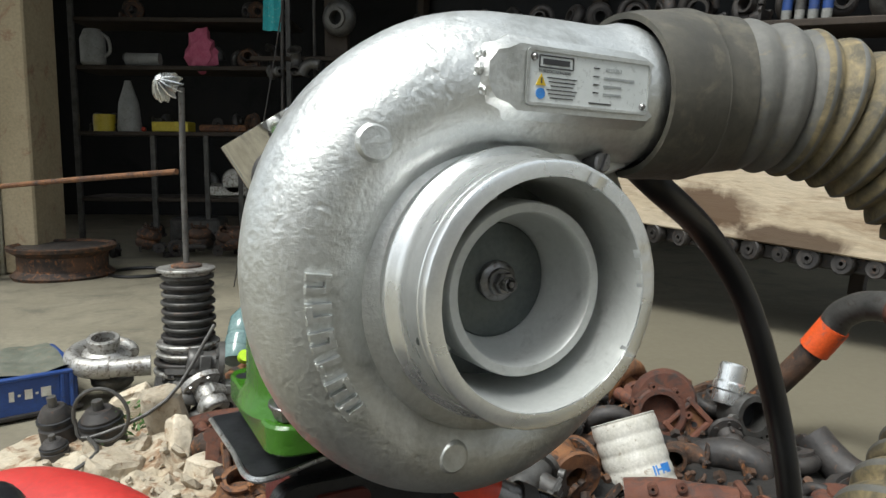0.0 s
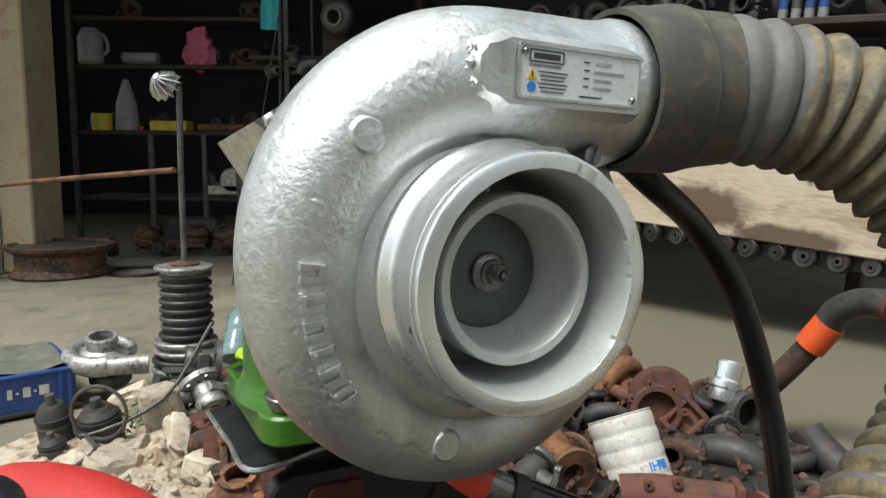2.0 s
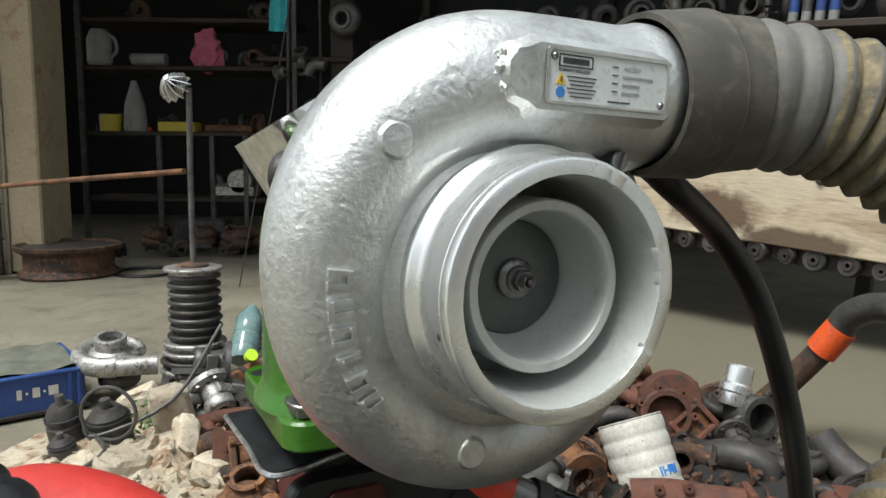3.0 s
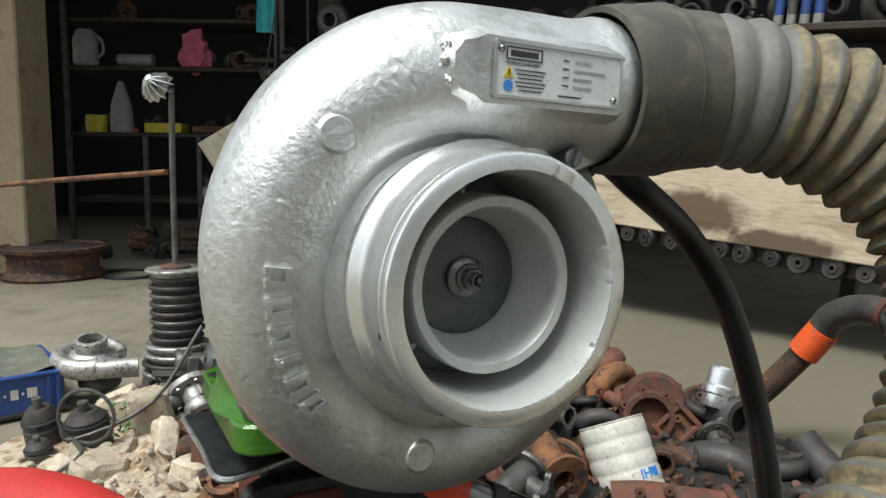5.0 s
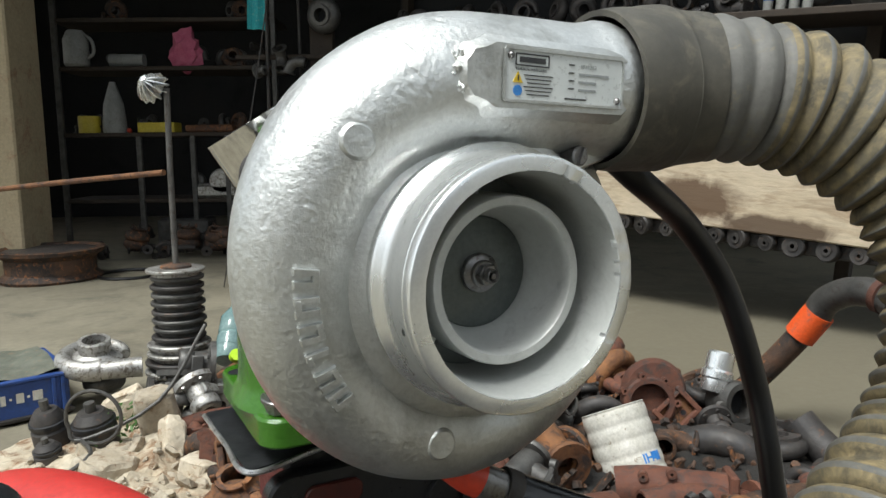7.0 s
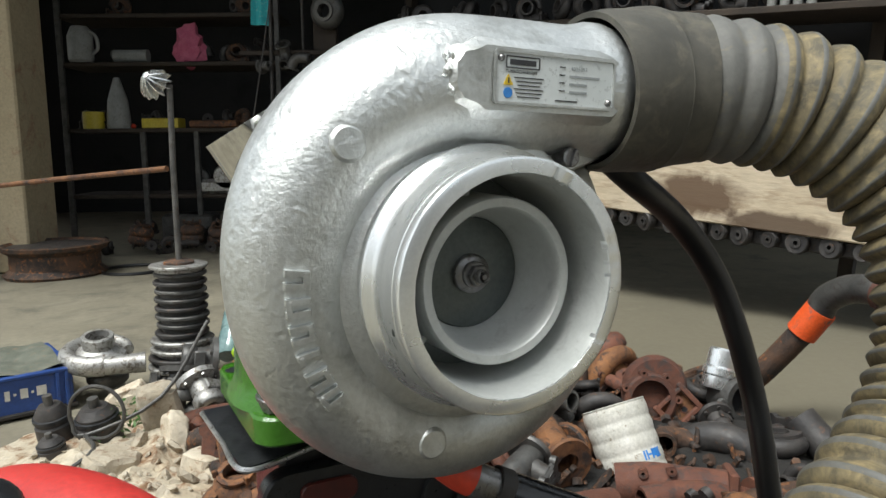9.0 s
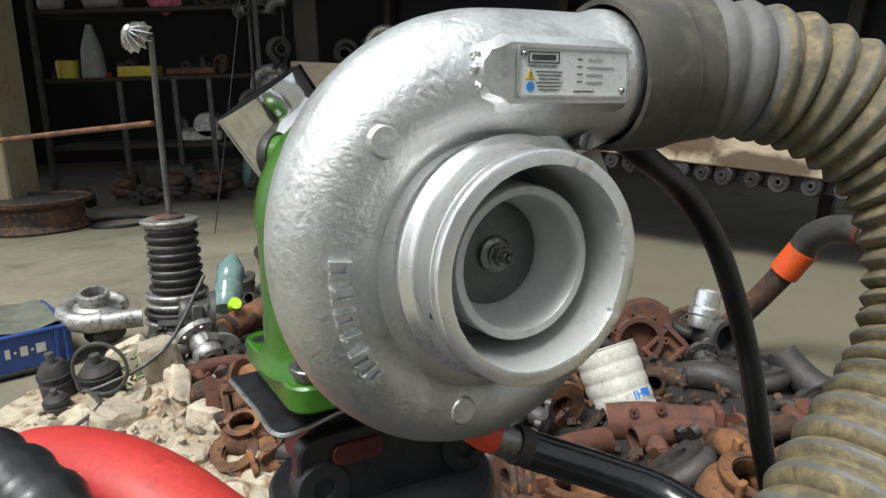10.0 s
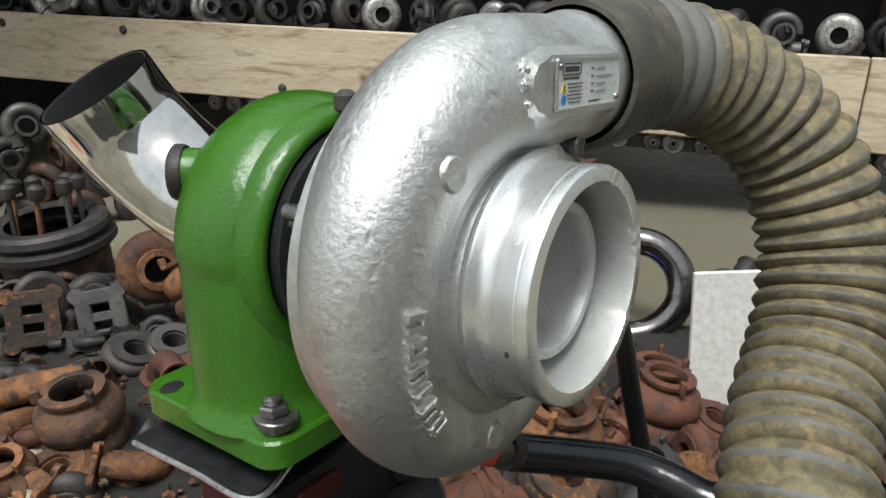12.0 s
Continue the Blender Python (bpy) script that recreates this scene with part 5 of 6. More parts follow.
def sample_bottle():
    t = thing("small_tin", "small tin with a shiny silver cap and brown label", "tin", pose(1.035, 1.520, 0.105, 0, 4, 0))
    part("body", lathe_z([(1e-4, 0), (0.034, 0), (0.036, 0.004), (0.034, 0.12), (0.018, 0.135), (1e-4, 0.135)], n=24), rust_orange, t)
    part("cap", lathe_z([(1e-4, 0.130), (0.024, 0.130), (0.028, 0.134), (0.028, 0.160), (0.022, 0.166), (1e-4, 0.166)], n=24), polished, t, "shiny silver cap")
    part("rod", tube([(0.03, -0.01, 0.12), (0.05, -0.03, 0.0)], 0.005, 10), polished, t)


sample_bottle()
solid("cover_board", tf(box(0.34, 0.012, 0.34, 0.002), pose(0.932, 0.900, 0.163, -3, 0, -25)), white_board, "plain off-white board standing on edge in the scrap", "board")


# ---- left side of the yard ----
def stacked_spool():
    t = thing("disc_stack", "tall stack of grey ribbed steel discs standing on the floor", "disc stack", pose(-0.775, 2.215, 0.0))
    z = 0.03
    rnd2 = random.Random(3)
    part("foot", lathe_z([(1e-4, 0.0), (0.085, 0.0), (0.10, 0.01), (0.09, 0.036), (1e-4, 0.036)], n=36), dark_iron, t)
    for k in range(13):
        r = (0.105, 0.104, 0.098, 0.094, 0.080, 0.078, 0.080, 0.078, 0.080, 0.077, 0.079, 0.078, 0.086)[k]
        h = (0.030, 0.028, 0.026, 0.026, 0.024, 0.026, 0.026, 0.026, 0.026, 0.026, 0.026, 0.026, 0.022)[k]
        dx, dy = rnd2.uniform(-0.003, 0.003), rnd2.uniform(-0.003, 0.003)
        disc_part = lathe_z([(1e-4, z), (r * 0.80, z), (r * 0.80, z + h * 0.45), (r * 0.97, z + h * 0.50), (r, z + h * 0.62), (r, z + h * 0.86), (r * 0.96, z + h * 0.98), (1e-4, z + h)], dx, dy, 40)
        part("disc", disc_part, dull_aluminium if k in (0, 2, 3, 12) else dark_iron if k % 3 == 1 else grey_iron, t)
        z += h
    part("hub", lathe_z([(1e-4, z - 0.004), (0.045, z - 0.004), (0.045, z + 0.006), (0.03, z + 0.012), (1e-4, z + 0.012)], n=24), rust_brown, t)
    pole = part("pole", tube([(0, 0, z), (0.0, 0.0, 0.65), (0.004, 0, 0.90)], 0.009, 12), grey_iron, t, "thin grey steel pole")
    blades = []
    for k in range(12):
        a = 30 * k
        pts = [Vector((0.014, 0, 0.045)), Vector((0.034, 0.012, 0.030)), Vector((0.052, 0.030, 0.0)), Vector((0.050, 0.040, -0.022))]
        ring_a = [p for p in pts]
        ring_b = [p + Vector((-0.002, 0.004, 0.0)) for p in pts]
        low = [Vector((0.010, 0.0, 0.0)), Vector((0.014, 0.008, -0.008)), Vector((0.018, 0.016, -0.02)), Vector((0.02, 0.02, -0.03))]
        low_b = [p + Vector((-0.002, 0.004, 0.0)) for p in low]
        sh = skin([[p, q, r2, s2] for p, q, r2, s2 in zip(ring_a, ring_b, low_b, low)])
        blades.append(tf(sh, pose(0, 0, 0, 0, 0, a)))
    wheel = lathe_z([(1e-4, -0.03), (0.03, -0.03), (0.024, -0.015), (0.014, 0.01), (0.012, 0.05), (1e-4, 0.052)], n=24)
    wm = pose(-0.034, -0.02, 0.905, 55, -30, 0) @ Matrix.Scale(0.78, 4)
    hub = part("impeller", tf(wheel, wm), machined, t, "shiny bladed compressor wheel on the pole")
    for b in blades:
        part("blade", tf(b, wm), machined, hub)


stacked_spool()
solid("bamboo_stick", tube(curve([(-1.95, 2.75, 0.545), (-1.3, 2.45, 0.61), (-0.785, 2.19, 0.655)], 8), 0.009, 10), rust_orange, "thin brown stick tied across to the pole", "stick")


def crate():
    m = pose(-1.28, 1.95, 0.0, 0, 0, 39.5) @ Matrix.Diagonal((1, 1, 0.68, 1))
    t = thing("plastic_crate", "blue plastic crate with faded lettering and a grey mesh cover", "crate", m)
    part("front_wall", box(0.46, 0.014, 0.15, 0.004, (0, -0.15, 0.095)), blue_plastic, t)
    part("back_wall", box(0.46, 0.014, 0.15, 0.004, (0, 0.15, 0.095)), blue_plastic, t)
    for x in (-0.225, 0.225):
        part("end_wall", box(0.014, 0.286, 0.15, 0.004, (x, 0, 0.095)), blue_plastic, t)
    part("floor_panel", box(0.44, 0.29, 0.012, 0.003, (0, 0, 0.026)), blue_plastic, t)
    part("lower_rim", box(0.48, 0.33, 0.02, 0.005, (0, 0, 0.02)), dark_iron, t)
    for x in (-0.16, 0.19, 0.213):
        part("rib", box(0.010, 0.010, 0.14, 0.002, (x, -0.160, 0.095)), blue_plastic, t)
    rim = [box(0.48, 0.02, 0.016, 0.004, (0, -0.155, 0.172)), box(0.48, 0.02, 0.016, 0.004, (0, 0.155, 0.172)), box(0.02, 0.29, 0.016, 0.004, (-0.23, 0, 0.172)), box(0.02, 0.29, 0.016, 0.004, (0.23, 0, 0.172))]
    part("top_rim", join(*rim), blue_plastic, t)
    for x, w in ((0.068, 0.012), (0.086, 0.006), (0.108, 0.018), (0.128, 0.006), (0.150, 0.024)):
        part("white_mark", box(w, 0.003, 0.038 if w > 0.008 else 0.008, 0, (x, -0.159, 0.105)), cream_paint, t)
    part("mesh_cover", tf(grid_sheet(steps(-0.23, 0.22, 24), steps(-0.15, 0.16, 18), lambda x, y: 0.184 + 0.02 * noise.noise(Vector((x * 12, y * 12, 6)))), Matrix.Identity(4)), faded_mesh, t, "sagging grey-green mesh")


crate()
compressor_scrap(dull_aluminium, "pale aluminium compressor casing lying face up on the floor", pose(-0.965, 2.060, 0.135, -78, 0, 20) @ Matrix.Scale(1.0, 4), "small turbo parts on the floor")
scrap(2, 3, pose(-0.95, 2.07, 0.06, 90, 0, 0))


def starter():
    for x, y, r, h in ((-0.905, 1.690, 0.042, 0.10), (-0.805, 1.700, 0.050, 0.09), (-0.87, 1.60, 0.03, 0.05)):
        t = thing("electric_motor", "small black greasy electric motor on the rubble", "motor", pose(x, y, 0.02, 6, -8, 30))
        part("case", lathe_z([(1e-4, 0), (r, 0), (r, h * 0.5), (r * 0.9, h * 0.55), (r * 0.9, h * 0.8), (r * 0.6, h), (1e-4, h)], n=24), dark_iron, t)
        part("shaft", lathe_z([(1e-4, h), (r * 0.25, h), (r * 0.25, h * 1.25), (1e-4, h * 1.25)], n=14), grey_iron, t)
        part("cap_ring", lathe_z([(r * 0.86, h * 0.62), (r * 1.02, h * 0.64), (r * 1.02, h * 0.72), (r * 0.86, h * 0.74)], n=24), black_paint, t)


starter()
loop = [Vector((-0.765 + 0.062 * math.cos(a), 1.60, 0.125 + 0.062 * math.sin(a))) for a in [radians(200 - 20 * k) for k in range(17)]]
solid("grey_cable", tube(curve([Vector((-0.55, 1.75, 0.30)), Vector((-0.64, 1.66, 0.14))] + loop[::-1][:1] + loop + [Vector((-0.73, 1.50, 0.08)), Vector((-0.76, 1.42, 0.06))], 4), 0.0045, 8), grey_iron, "looped thin grey cable", "cable")


def slab(x, y, z, sx, sy, sz, rx, ry, rz, seed):
    v, f = lump(1.0, seed, (1, 1, 1), 0.12, 3, 1.2)
    v = [[math.copysign(abs(c) ** 0.42, c) * s / 2 for c, s in zip(p, (sx, sy, sz))] for p in v]
    v = [tuple(c + 0.007 * noise.noise(Vector((p[0] * 45 + 9 * i, p[1] * 45 + seed, p[2] * 45))) for i, c in enumerate(p)) for p in v]
    solid("broken_block", (v, f), stone_mat, "broken pale concrete block on the rubble", "concrete block", pose(x, y, z, rx, ry, rz), "broken blocks in the rubble", smooth=20)


slab(-0.655, 1.700, 0.085, 0.095, 0.07, 0.15, 8, -14, 20, 1)
slab(-0.600, 1.620, 0.055, 0.05, 0.06, 0.12, -20, 12, 40, 2)
slab(-0.800, 1.860, 0.055, 0.11, 0.06, 0.09, 4, -24, 10, 3)
slab(-0.700, 1.500, 0.045, 0.12, 0.10, 0.06, 4, 8, 50, 4)
slab(-0.500, 1.520, 0.040, 0.09, 0.08, 0.05, 10, 8, 70, 5)
slab(-0.820, 1.330, 0.050, 0.13, 0.12, 0.07, 10, -8, 15, 6)
for k, (x, y, z) in enumerate(((-0.66, 1.86, 0.11), (-0.60, 1.84, 0.09), (-0.71, 1.87, 0.07), (-0.57, 1.90, 0.06), (-0.62, 1.90, 0.16))):
    bearing_scrap(dull_aluminium if k % 2 else grey_iron, "pale metal turbo core piece on the rubble", pose(x, y, z, 70 - 30 * k, 20 * k, 60 * k) @ Matrix.Scale(1, 4))


def bottle():
    t = thing("plastic_bottle", "greenish clear plastic bottle with a lime cap, tipped over", "bottle", pose(-0.585, 2.06, 0.135, -42, 18, 20))
    part("body", lathe_z([(1e-4, -0.02), (0.036, -0.02), (0.040, -0.012), (0.040, 0.06), (0.037, 0.065), (0.040, 0.07), (0.040, 0.12), (0.020, 0.155), (0.013, 0.165), (1e-4, 0.165)][::-1], n=28), bottle_plastic, t)
    part("band", lathe_z([(0.0405, 0.02), (0.0412, 0.02), (0.0412, 0.055), (0.0405, 0.055)], n=28), bottle_plastic, t)
    part("cap", tf(lathe_z([(1e-4, 0.0), (0.018, 0.0), (0.018, 0.018), (1e-4, 0.018)], n=20), pose(0.01, -0.05, -0.03, 90, 0, 0)), lime_plastic, t, "lime-yellow cap")


bottle()
leaves = []
rnd = random.Random(5)
for k in range(90):
    m = pose(-0.735 + rnd.gauss(0, 0.035), 1.72 + rnd.gauss(0, 0.03), rnd.uniform(0.04, 0.11), rnd.uniform(-60, 60), rnd.uniform(-60, 60), rnd.uniform(0, 360))
    leaves.append(tf(([(-0.004, 0, 0), (0, 0.012, 0.002), (0.004, 0, 0), (0, -0.014, -0.001)], [(0, 1, 2, 3)]), m))
solid("weeds", join(*leaves), leaf_mat, "small green weeds growing in the rubble", "weeds", kind="stuff", smooth=0)


def red_machine():
    """Red and black machine body that stands low beside the stand."""
    t = thing("red_machine", "red and black plastic power tool standing on the floor", "power tool")
    line = curve([(-0.56, 0.83, 0.270), (-0.48, 0.785, 0.305), (-0.41, 0.744, 0.318), (-0.345, 0.708, 0.316), (-0.283, 0.672, 0.302), (-0.210, 0.625, 0.270), (-0.15, 0.58, 0.20), (-0.12, 0.56, 0.08)], 8)
    part("cowl", tube(line, lambda i, m: 0.046 + 0.016 * math.sin(math.pi * min(1, 0.1 + 0.9 * i / m)), 28), red_plastic, t, "smooth red cowl", 60)
    grip = curve([(-0.50, 0.66, 0.395), (-0.445, 0.63, 0.397), (-0.380, 0.60, 0.371), (-0.318, 0.56, 0.320), (-0.272, 0.53, 0.245), (-0.25, 0.52, 0.10)], 8)
    g = part("grip", tube(grip, lambda i, m: 0.040 + 0.004 * (i % 4 < 2), 26), black_paint, t, "scuffed black ribbed grip", 40)
    part("knob", tf(lathe([(1e-4, -0.016), (0.009, -0.016), (0.011, -0.012), (0.011, 0.02), (1e-4, 0.02)], 16), pose(-0.455, 0.66, 0.428, 60, 0, 30)), black_paint, t)
    part("base", tf(box(0.36, 0.20, 0.26, 0.03), pose(-0.36, 0.66, 0.125, 0, 0, -30)), black_paint, t)


red_machine()
stud_m = pose(-0.565, 1.235, 0.075, 0, 48, 25)
th = [(1e-4, -0.045)] + [(0.0135 + 0.0012 * (k % 2), -0.045 + 0.0045 * k) for k in range(21)] + [(1e-4, 0.048)]
solid("threaded_stud", lathe_z(th, n=20), dull_aluminium, "loose pale threaded stud on the rubble", "stud", stud_m)


# ---- plank, shelves and what stands on them ----
P0, P2 = Vector((-0.52, 4.67, 0.55)), Vector((1.97, 2.14, 0.31))
ex = (P2 - P0).normalized()
ey = Vector((0, 0, 1)).cross(ex).normalized()
ez = ex.cross(ey)
BENCH = Matrix(((ex.x, ey.x, ez.x, P0.x), (ex.y, ey.y, ez.y, P0.y), (ex.z, ey.z, ez.z, P0.z), (0, 0, 0, 1)))


PILE = ((-0.62, 3.30, 0.07), (-0.42, 3.36, 0.07), (-0.22, 3.34, 0.07), (-0.02, 3.40, 0.07), (-0.54, 3.32, 0.19), (-0.34, 3.36, 0.19), (-0.14, 3.36, 0.19), (-0.45, 3.33, 0.31), (-0.25, 3.36, 0.31), (-0.36, 3.34, 0.43))
for k, (x, y, z) in enumerate(PILE):
    scrap((0, 2, 0, 0, 2, 0, 2, 0, 2, 0)[k], (3, 2, 0, 2, 3, 0, 2, 3, 0, 3)[k], pose(x, y, z, 20 * (k % 3) - 10, 9 * k, 20 * (k % 4) - 30) @ Matrix.Scale(1.25, 4))


def plank():
    t = thing("plank_rail", "long weathered wooden plank along the parts bench, stained brown", "plank", BENCH)
    for x0, x1 in ((-0.42, 4.05), (4.056, 5.4)):
        vs, fs = box(x1 - x0, 0.045, 0.33, 0.006, ((x0 + x1) / 2, 0.0, 0.165))
        part("board", (vs, fs), plank_mat, t)
    for x, z in ((0.10, 0.275), (0.86, 0.275), (1.72, 0.06), (2.7, 0.27), (3.4, 0.26)):
        part("bolt_head", tf(lathe([(1e-4, -0.016), (0.012, -0.015), (0.020, -0.006), (0.022, 0.0), (1e-4, 0.0)], 18), pose(x, -0.022, z)), dark_iron, t)
    part("under_rail", box(3.8, 0.05, 0.060, 0.006, (3.35, 0.045, -0.034)), dark_iron, t, "dark steel rail below the plank")
    for x in (-0.30, 4.9):
        part("leg", box(0.07, 0.07, 0.75, 0.006, (x, 0.09, -0.30)), dark_wood, t)


plank()
rnd = random.Random(8)
for k in range(30):
    x = 1.35 + 0.105 * k + rnd.uniform(-0.015, 0.015)
    t = thing("hung_ring", "dark oily ring part hung under the plank", "ring part", BENCH @ pose(x, 0.005, -0.032, rnd.uniform(-12, 12), rnd.uniform(0, 90), rnd.uniform(-20, 20)), "ring parts hung under the plank")
    r = rnd.uniform(0.034, 0.046)
    part("ring", lathe([(r * 0.45, -0.018), (r * 0.9, -0.020), (r, -0.014), (r, 0.014), (r * 0.9, 0.02), (r * 0.45, 0.018)], 18, True), dark_iron, t)
    part("hub", lathe([(r * 0.2, -0.024), (r * 0.46, -0.024), (r * 0.46, 0.02), (r * 0.2, 0.02)], 14, True), dark_iron if k % 9 else grey_iron, t)

solid("bench_top", box(5.6, 0.62, 0.04, 0.004, (2.4, 0.345, 0.285)), dark_wood, "dark wooden bench top behind the plank", "bench", BENCH)
solid("upper_shelf", box(5.8, 0.45, 0.03, 0.004, (2.6, 0.45, 0.86)), dark_wood, "rough dark wooden shelf board above the bench", "shelf", BENCH)
solid("top_shelf", box(5.8, 0.45, 0.03, 0.004, (2.6, 0.47, 1.36)), dark_wood, "dark wooden shelf board high on the wall", "shelf", BENCH)
for x in (-0.25, 1.2, 2.7, 4.2, 5.4):
    solid("shelf_post", box(0.06, 0.06, 3.2, 0.005, (x, 0.70, 0.95)), dark_wood, "dark wooden upright carrying the shelves", "post", BENCH, "uprights of the shelves")
# backing board painted near-black for the shade behind the shelves
solid("shelf_back", box(6.0, 0.03, 2.15, 0, (2.6, 0.78, 1.36)), shade_black, "near-black board wall, shade behind the shelves put into its colour", "wall", BENCH, kind="structure")
rnd = random.Random(17)
SHELF_PROTO = {}
for z, y0, n, x0, gap in ((0.305, 0.22, 30, -0.1, 0.185), (0.305, 0.48, 26, 0.0, 0.20), (0.875, 0.36, 28, 0.1, 0.19), (1.375, 0.40, 24, 0.1, 0.22)):
    for k in range(n):
        x = x0 + gap * k + rnd.uniform(-0.03, 0.03)
        kind = rnd.choice((0, 1, 2))
        mi = rnd.choice((0, 0, 0, 1, 2) if z < 0.8 else (0, 0, 0, 0, 1))
        mat = (dark_iron, grey_iron, dull_aluminium)[mi]
        word = ("dark oily", "dusty grey", "dull aluminium")[mi]
        m = BENCH @ pose(x, y0 + rnd.uniform(-0.05, 0.05), z + 0.085, rnd.uniform(-15, 15), 0, rnd.uniform(-70, 70)) @ Matrix.Scale(rnd.uniform(0.8, 1.05), 4)
        if (kind, mi) in SHELF_PROTO:
            copy_thing(SHELF_PROTO[kind, mi], m)
        elif kind == 0:
            SHELF_PROTO[kind, mi] = tagged(compressor_scrap(mat, word + " compressor casing standing on the shelf", m), group="parts on the shelves")
        elif kind == 1:
            SHELF_PROTO[kind, mi] = tagged(turbine_scrap(mat, word + " turbine casing standing on the shelf", m), group="parts on the shelves")
        else:
            SHELF_PROTO[kind, mi] = tagged(donut_scrap(mat, word + " round volute standing on the shelf", m), group="parts on the shelves")
for k in range(4):
    t = thing("sealant_tube", "white sealant tube with a coloured tip on the shelf", "sealant tube", BENCH @ pose(2.40 + 0.052 * k, 0.27, 0.876) @ Matrix.Scale(0.78, 4), "sealant tubes on the shelf")
    part("tube", lathe_z([(1e-4, 0), (0.024, 0), (0.025, 0.004), (0.025, 0.20), (0.012, 0.215), (1e-4, 0.215)], n=18), cloth_white, t)
    part("tip", lathe_z([(1e-4, 0.212), (0.010, 0.212), (0.005, 0.27), (1e-4, 0.27)], n=14), (orange_tape, dark_red, blue_plastic)[k % 3], t)
    part("label_band", lathe_z([(0.0252, 0.05), (0.0257, 0.05), (0.0257, 0.15), (0.0252, 0.15)], n=18), (blue_plastic, grey_iron, blue_plastic)[k % 3], t)


def stool():
    t = thing("plastic_stool", "bright red plastic stool under the bench", "stool", pose(0.08, 4.36, 0.0, 0, 0, 20))
    part("seat", box(0.30, 0.30, 0.03, 0.012, (0, 0, 0.45)), red_stool_mat, t)
    for sx in (-1, 1):
        for sy in (-1, 1):
            part("leg", tf(box(0.05, 0.05, 0.45, 0.01), pose(sx * 0.145, sy * 0.145, 0.222, sy * 5, -sx * 5, 0)), red_stool_mat, t)
    for z in (0.20, 0.34):
        part("brace", box(0.29, 0.012, 0.035, 0.004, (0, -0.150, z)), red_stool_mat, t)
        part("brace", box(0.012, 0.29, 0.035, 0.004, (0.150, 0, z)), red_stool_mat, t)


stool()
# post at the plank's end, with parts hung from it
post_at = BENCH @ Vector((-0.36, 0.10, 0))
solid("wooden_post", box(0.15, 0.12, 3.1, 0.008, (post_at.x, post_at.y, 1.55)), dark_wood, "rough dark wooden post at the end of the bench", "post")
for k, (dx, z, kind, mi) in enumerate(((0.03, 1.56, 2, 3), (-0.21, 1.20, 4, 3), (-0.36, 0.66, 0, 3), (-0.16, 0.98, 0, 2), (-0.30, 0.40, 4, 3), (-0.38, 1.22, 5, 3), (-0.40, 0.20, 3, 2), (-0.26, 1.36, 4, 3))):
    scrap(kind, mi, pose(post_at.x + dx, post_at.y - (0.12 if k == 0 else 0.14), z, 4, 20 * k, -20 + 15 * k) @ Matrix.Scale(1.95 if k == 0 else 1.15, 4))
compressor_scrap(dull_aluminium, "dull aluminium compressor casing hung at the plank's end", BENCH @ pose(-0.56, -0.04, 0.14, 10, 20, 35) @ Matrix.Scale(1.7, 4), "parts hung at the bench")
compressor_scrap(dull_aluminium, "dull aluminium compressor casing leaning over the plank", BENCH @ pose(0.42, 0.04, 0.43, -12, 40, 10) @ Matrix.Scale(1.25, 4), "parts hung at the bench")
chain = ((-0.85, 4.96, 0.43), (-0.87, 4.95, 0.30), (-0.89, 4.93, 0.15), (-0.91, 4.91, -0.00))
for k, (x, y, z) in enumerate(chain):
    bearing_scrap(grey_iron if k % 2 else dull_aluminium, "dull metal turbo core hung on the wire", pose(x, y, z, 30 * k, 40, 50 * k) @ Matrix.Scale(1.5, 4))
solid("hanging_wire", tube(curve([(chain[0][0], chain[0][1], 2.85), chain[0], chain[-1], (chain[-1][0], chain[-1][1], 0.01)], 6), 0.010, 8), dark_iron, "dark wire that carries the hung parts", "wire")
solid("hanging_bar", box(0.62, 0.03, 0.03, 0.004, (post_at.x - 0.24, post_at.y - 0.075, 1.31)), dark_wood, "dark wooden bar nailed across the post", "bar")
solid("hanging_rod", tube(curve([(post_at.x - 0.33, post_at.y - 0.08, 2.9), (post_at.x - 0.34, post_at.y - 0.10, 1.5), (post_at.x - 0.36, post_at.y - 0.10, 0.02)], 10), 0.012, 8), dark_iron, "dark rod from which parts hang", "rod")
solid("guy_cable", tube(curve([(-0.72, 4.1, 2.6), (-0.86, 4.0, 1.4), (-1.10, 3.85, 0.0)], 8), 0.0035, 8), dark_iron, "thin grey cable slanting down to the floor", "cable")
teal = solid("teal_cloth", tf(grid_sheet(steps(-0.05, 0.05, 8), steps(0, 1.7, 26), lambda x, y: 0.012 * math.sin(x * 90 + y * 6)), pose(-1.02, 4.5, 1.42, 90, 2, 0)), teal_cloth, "narrow teal cloth strip hanging from above", "cloth")


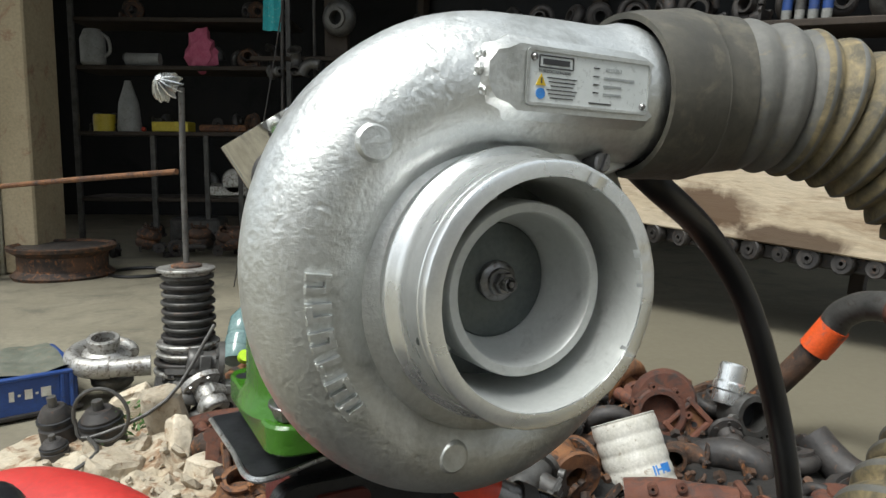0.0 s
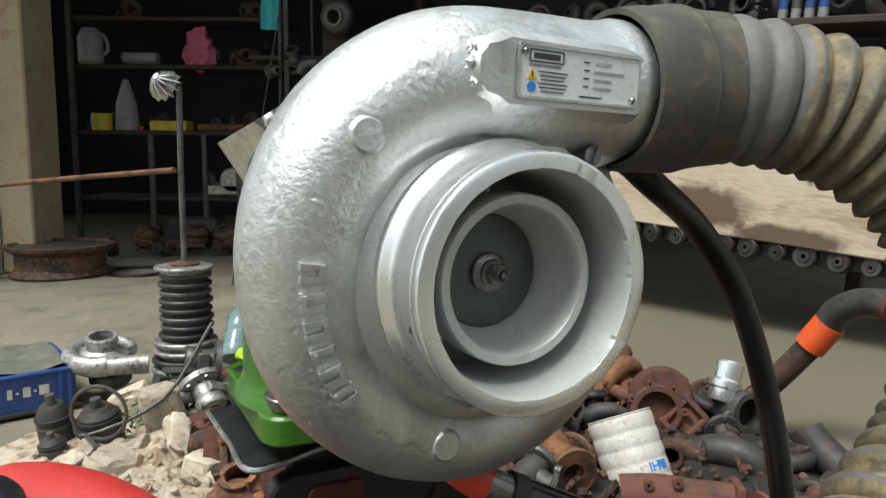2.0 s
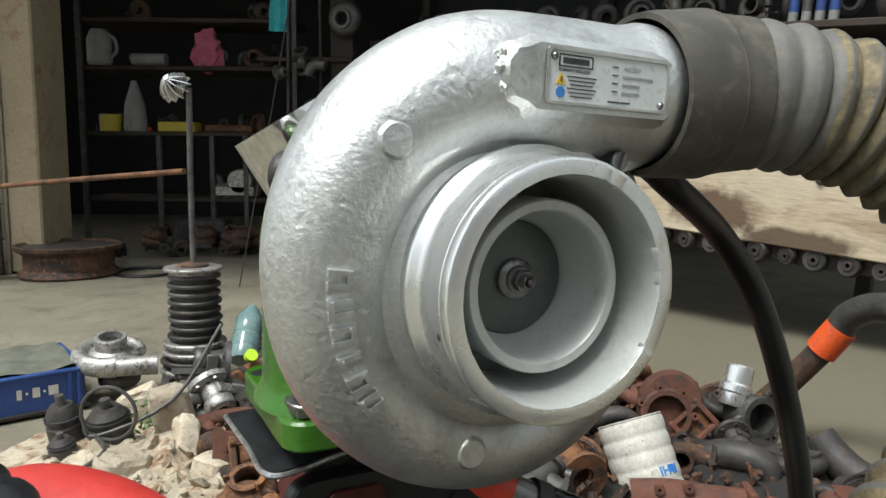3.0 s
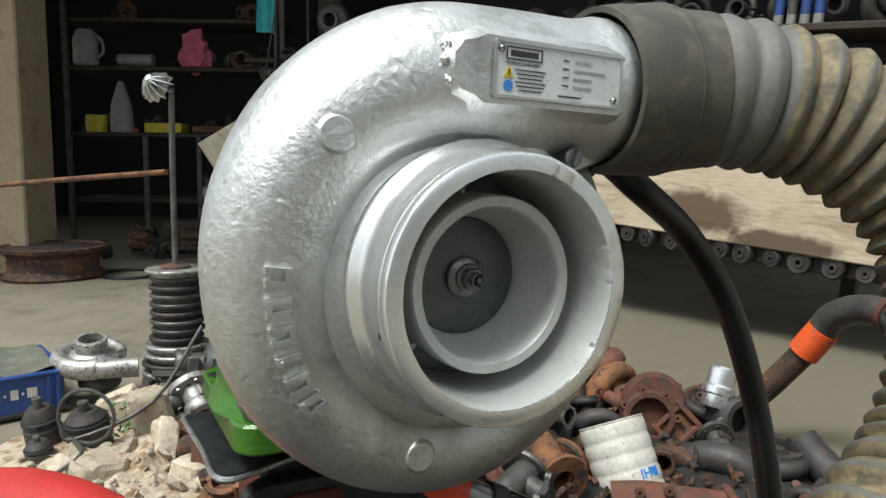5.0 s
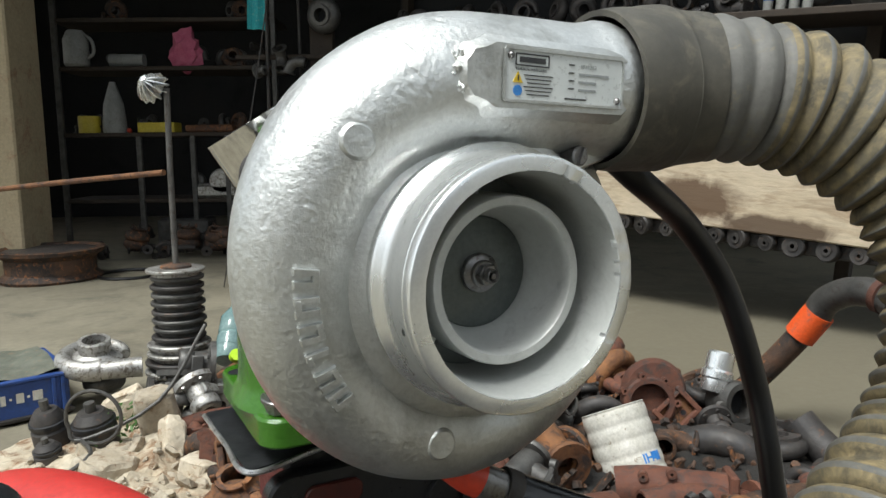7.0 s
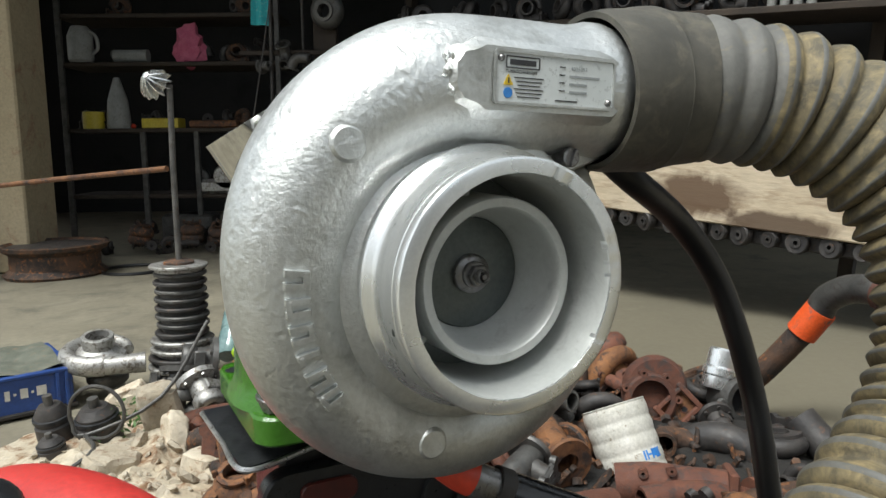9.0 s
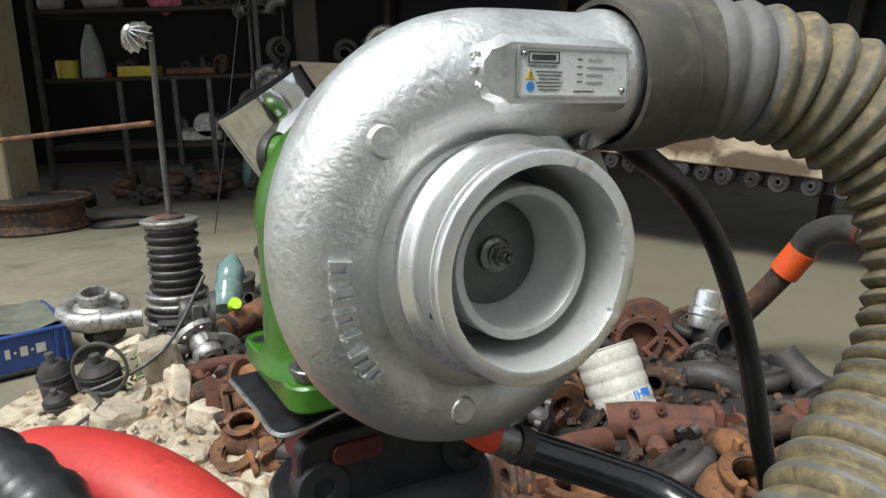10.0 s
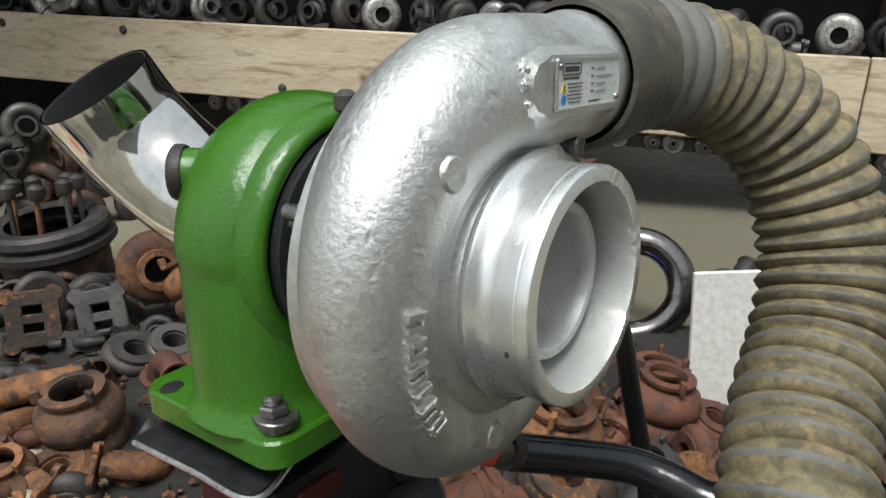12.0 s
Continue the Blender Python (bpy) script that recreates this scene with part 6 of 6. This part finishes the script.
# ---- left wall, rack and its clutter ----
def block_wall():
    w = solid("wall_front_left", box(2.0, 0.30, 3.3, 0, (-3.50, 4.32, 1.65)), block_mat, "cream concrete-block wall with an ochre rendered end", "wall", kind="structure")
    data = [mesh_of("block", box(0.392, 0.03, 0.19, 0.006), block_mat), mesh_of("half_block", box(0.19, 0.03, 0.19, 0.006), block_mat)]
    for row in range(15):
        x = -2.515
        first = row % 2
        for k in range(5):
            half = first and k == 0
            wd = 0.19 if half else 0.392
            ob = new("block", data[1] if half else data[0])
            ob.parent = w
            ob.location = (x - wd / 2, 4.158, 0.10 + 0.20 * row)
            x -= wd + 0.008
    pil = part("rendered_end", box(0.19, 0.34, 3.3, 0.015, (-2.40, 4.34, 1.65)), brick_mat, w, "ochre rendered wall end")
    part("conduit", tube([(-2.53, 4.13, 0.0), (-2.535, 4.13, 1.6), (-2.53, 4.13, 3.2)], 0.016, 10), dark_iron, w)


block_wall()


def rack():
    t = thing("steel_rack", "dark steel rack with shelves full of tools and parts", "rack", pose(-1.95, 5.45, 0.0))
    for z in (0.83, 1.29, 1.62, 0.36):
        part("shelf", box(1.55, 0.45, 0.03, 0.004, (0.1, 0.1, z)), dark_wood, t)
    for x in (-0.66, -0.12, 0.26, 0.50, 0.86):
        part("post", box(0.035, 0.035, 2.0 if abs(x) > 0.6 else 0.82, 0.004, (x, -0.12, 1.0 if abs(x) > 0.6 else 0.41)), grey_iron, t)
    return t


rack()


def on_rack(name, label, category, shape, mat, x, z):
    solid(name, shape, mat, label, category, pose(-1.95 + x, 5.42, z))


def jug():
    t = thing("plastic_jug", "off-white plastic jug on the rack", "jug", pose(-2.48, 5.36, 1.305))
    part("body", lathe_z([(1e-4, 0), (0.07, 0), (0.085, 0.02), (0.085, 0.18), (0.06, 0.24), (0.05, 0.25), (1e-4, 0.25)], n=24), cloth_white, t)
    part("handle", tube(curve([(0.08, 0, 0.06), (0.12, 0, 0.10), (0.11, 0, 0.18), (0.06, 0, 0.22)], 5), 0.012, 10), cloth_white, t)


jug()
on_rack("white_drum", "small white container lying on the shelf", "container", tube([(-0.12, 0, 0.05), (0.12, 0, 0.05)], 0.045, 20), cloth_white, -0.20, 1.305)
on_rack("yellow_tin", "yellow tin on the rack shelf", "tin", lathe_z([(1e-4, 0), (0.075, 0), (0.075, 0.12), (1e-4, 0.12)], n=24), yellow_plastic, -0.50, 0.846)
on_rack("oval_can", "grey-white oil can on the rack shelf", "can", lathe_z([(1e-4, 0), (0.08, 0), (0.085, 0.02), (0.07, 0.20), (0.02, 0.36), (1e-4, 0.36)], n=24), cloth_white, -0.32, 0.846)
on_rack("red_lamp", "small glowing red lamp on the rack", "lamp", lump(0.018, 3, amp=0.1, sub=2), red_stool_mat, -0.22, 0.862)
on_rack("yellow_box", "yellow and cream carton on the rack shelf", "carton", box(0.26, 0.16, 0.07, 0.004, (0, 0, 0.035)), yellow_plastic, 0.0, 0.846)
on_rack("rust_tray", "orange tray of parts on the rack shelf", "tray", box(0.34, 0.18, 0.05, 0.01, (0, 0, 0.025)), rust_orange, 0.38, 0.846)
on_rack("grey_case", "grey dusty tool case under the rack", "case", box(0.36, 0.24, 0.22, 0.02, (0, 0, 0.11)), grey_iron, 0.16, 0.01)
on_rack("water_jug", "clear bluish plastic water jug on the floor", "jug", lathe_z([(1e-4, 0), (0.12, 0), (0.13, 0.03), (0.12, 0.22), (0.04, 0.34), (0.04, 0.38), (1e-4, 0.38)], n=24), bottle_plastic, 0.78, 0.0)
on_rack("pink_bag", "pink plastic bag hanging on the rack", "bag", lump(0.12, 6, (0.9, 0.5, 1.2), 0.4, 3, 2.2), pink_cloth, 0.22, 1.42)
on_rack("machine_head", "grey machine part on the lower shelf", "machine part", join(box(0.30, 0.2, 0.10, 0.02, (0, 0, 0.05)), tf(disc(0.09, -0.1, 0.1, 24, 0.01), pose(0.05, 0, 0.12))), dull_aluminium, 0.40, 0.376)
rnd = random.Random(33)
for k in range(34):
    z = rnd.choice((0.01, 0.376, 0.846, 1.306, 1.636))
    mi = rnd.choice((0, 2, 2, 3, 3))
    scrap(rnd.choice((0, 2, 5, 4)), mi, pose(-1.95 + rnd.uniform(-0.6, 0.8), 5.5 + rnd.uniform(-0.05, 0.12), z + 0.07, rnd.uniform(-20, 20), 0, rnd.uniform(0, 360)))
for k in range(16):
    scrap(rnd.choice((0, 1, 3, 5)), rnd.choice((0, 2, 2, 0)), pose(-1.75 + rnd.uniform(-0.5, 0.5), 5.0 + rnd.uniform(-0.15, 0.15), 0.06, rnd.uniform(-20, 20), 0, rnd.uniform(0, 360)) @ Matrix.Scale(0.9, 4))
for k in range(12):
    scrap(rnd.choice((0, 4, 3)), 2, pose(-2.75 + rnd.uniform(-0.3, 0.25), 3.85 + rnd.uniform(-0.25, 0.15), 0.07 + 0.09 * (k % 3), rnd.uniform(-20, 20), 0, rnd.uniform(0, 360)) @ Matrix.Scale(1.2, 4))


def drum():
    t = thing("wheel_rim", "rusty truck wheel rim lying on the floor", "wheel rim", pose(-2.15, 4.15, 0.0))
    part("barrel", lathe_z([(0.20, 0.0), (0.26, 0.0), (0.27, 0.02), (0.235, 0.05), (0.235, 0.13), (0.28, 0.16), (0.285, 0.18), (0.26, 0.185), (0.21, 0.14)], n=44), rust_brown, t)
    part("plate", lathe_z([(1e-4, 0.150), (0.22, 0.150), (0.24, 0.172), (1e-4, 0.178)], n=44), dark_iron, t)


drum()
hoop = [Vector((-1.74 + 0.17 * math.cos(radians(a)), 4.22 + 0.17 * math.sin(radians(a)), 0.014)) for a in range(0, 361, 12)]
solid("rubber_hoop", tube(hoop, 0.010, 8), black_rubber, "thin black rubber hoop lying on the floor", "hoop")
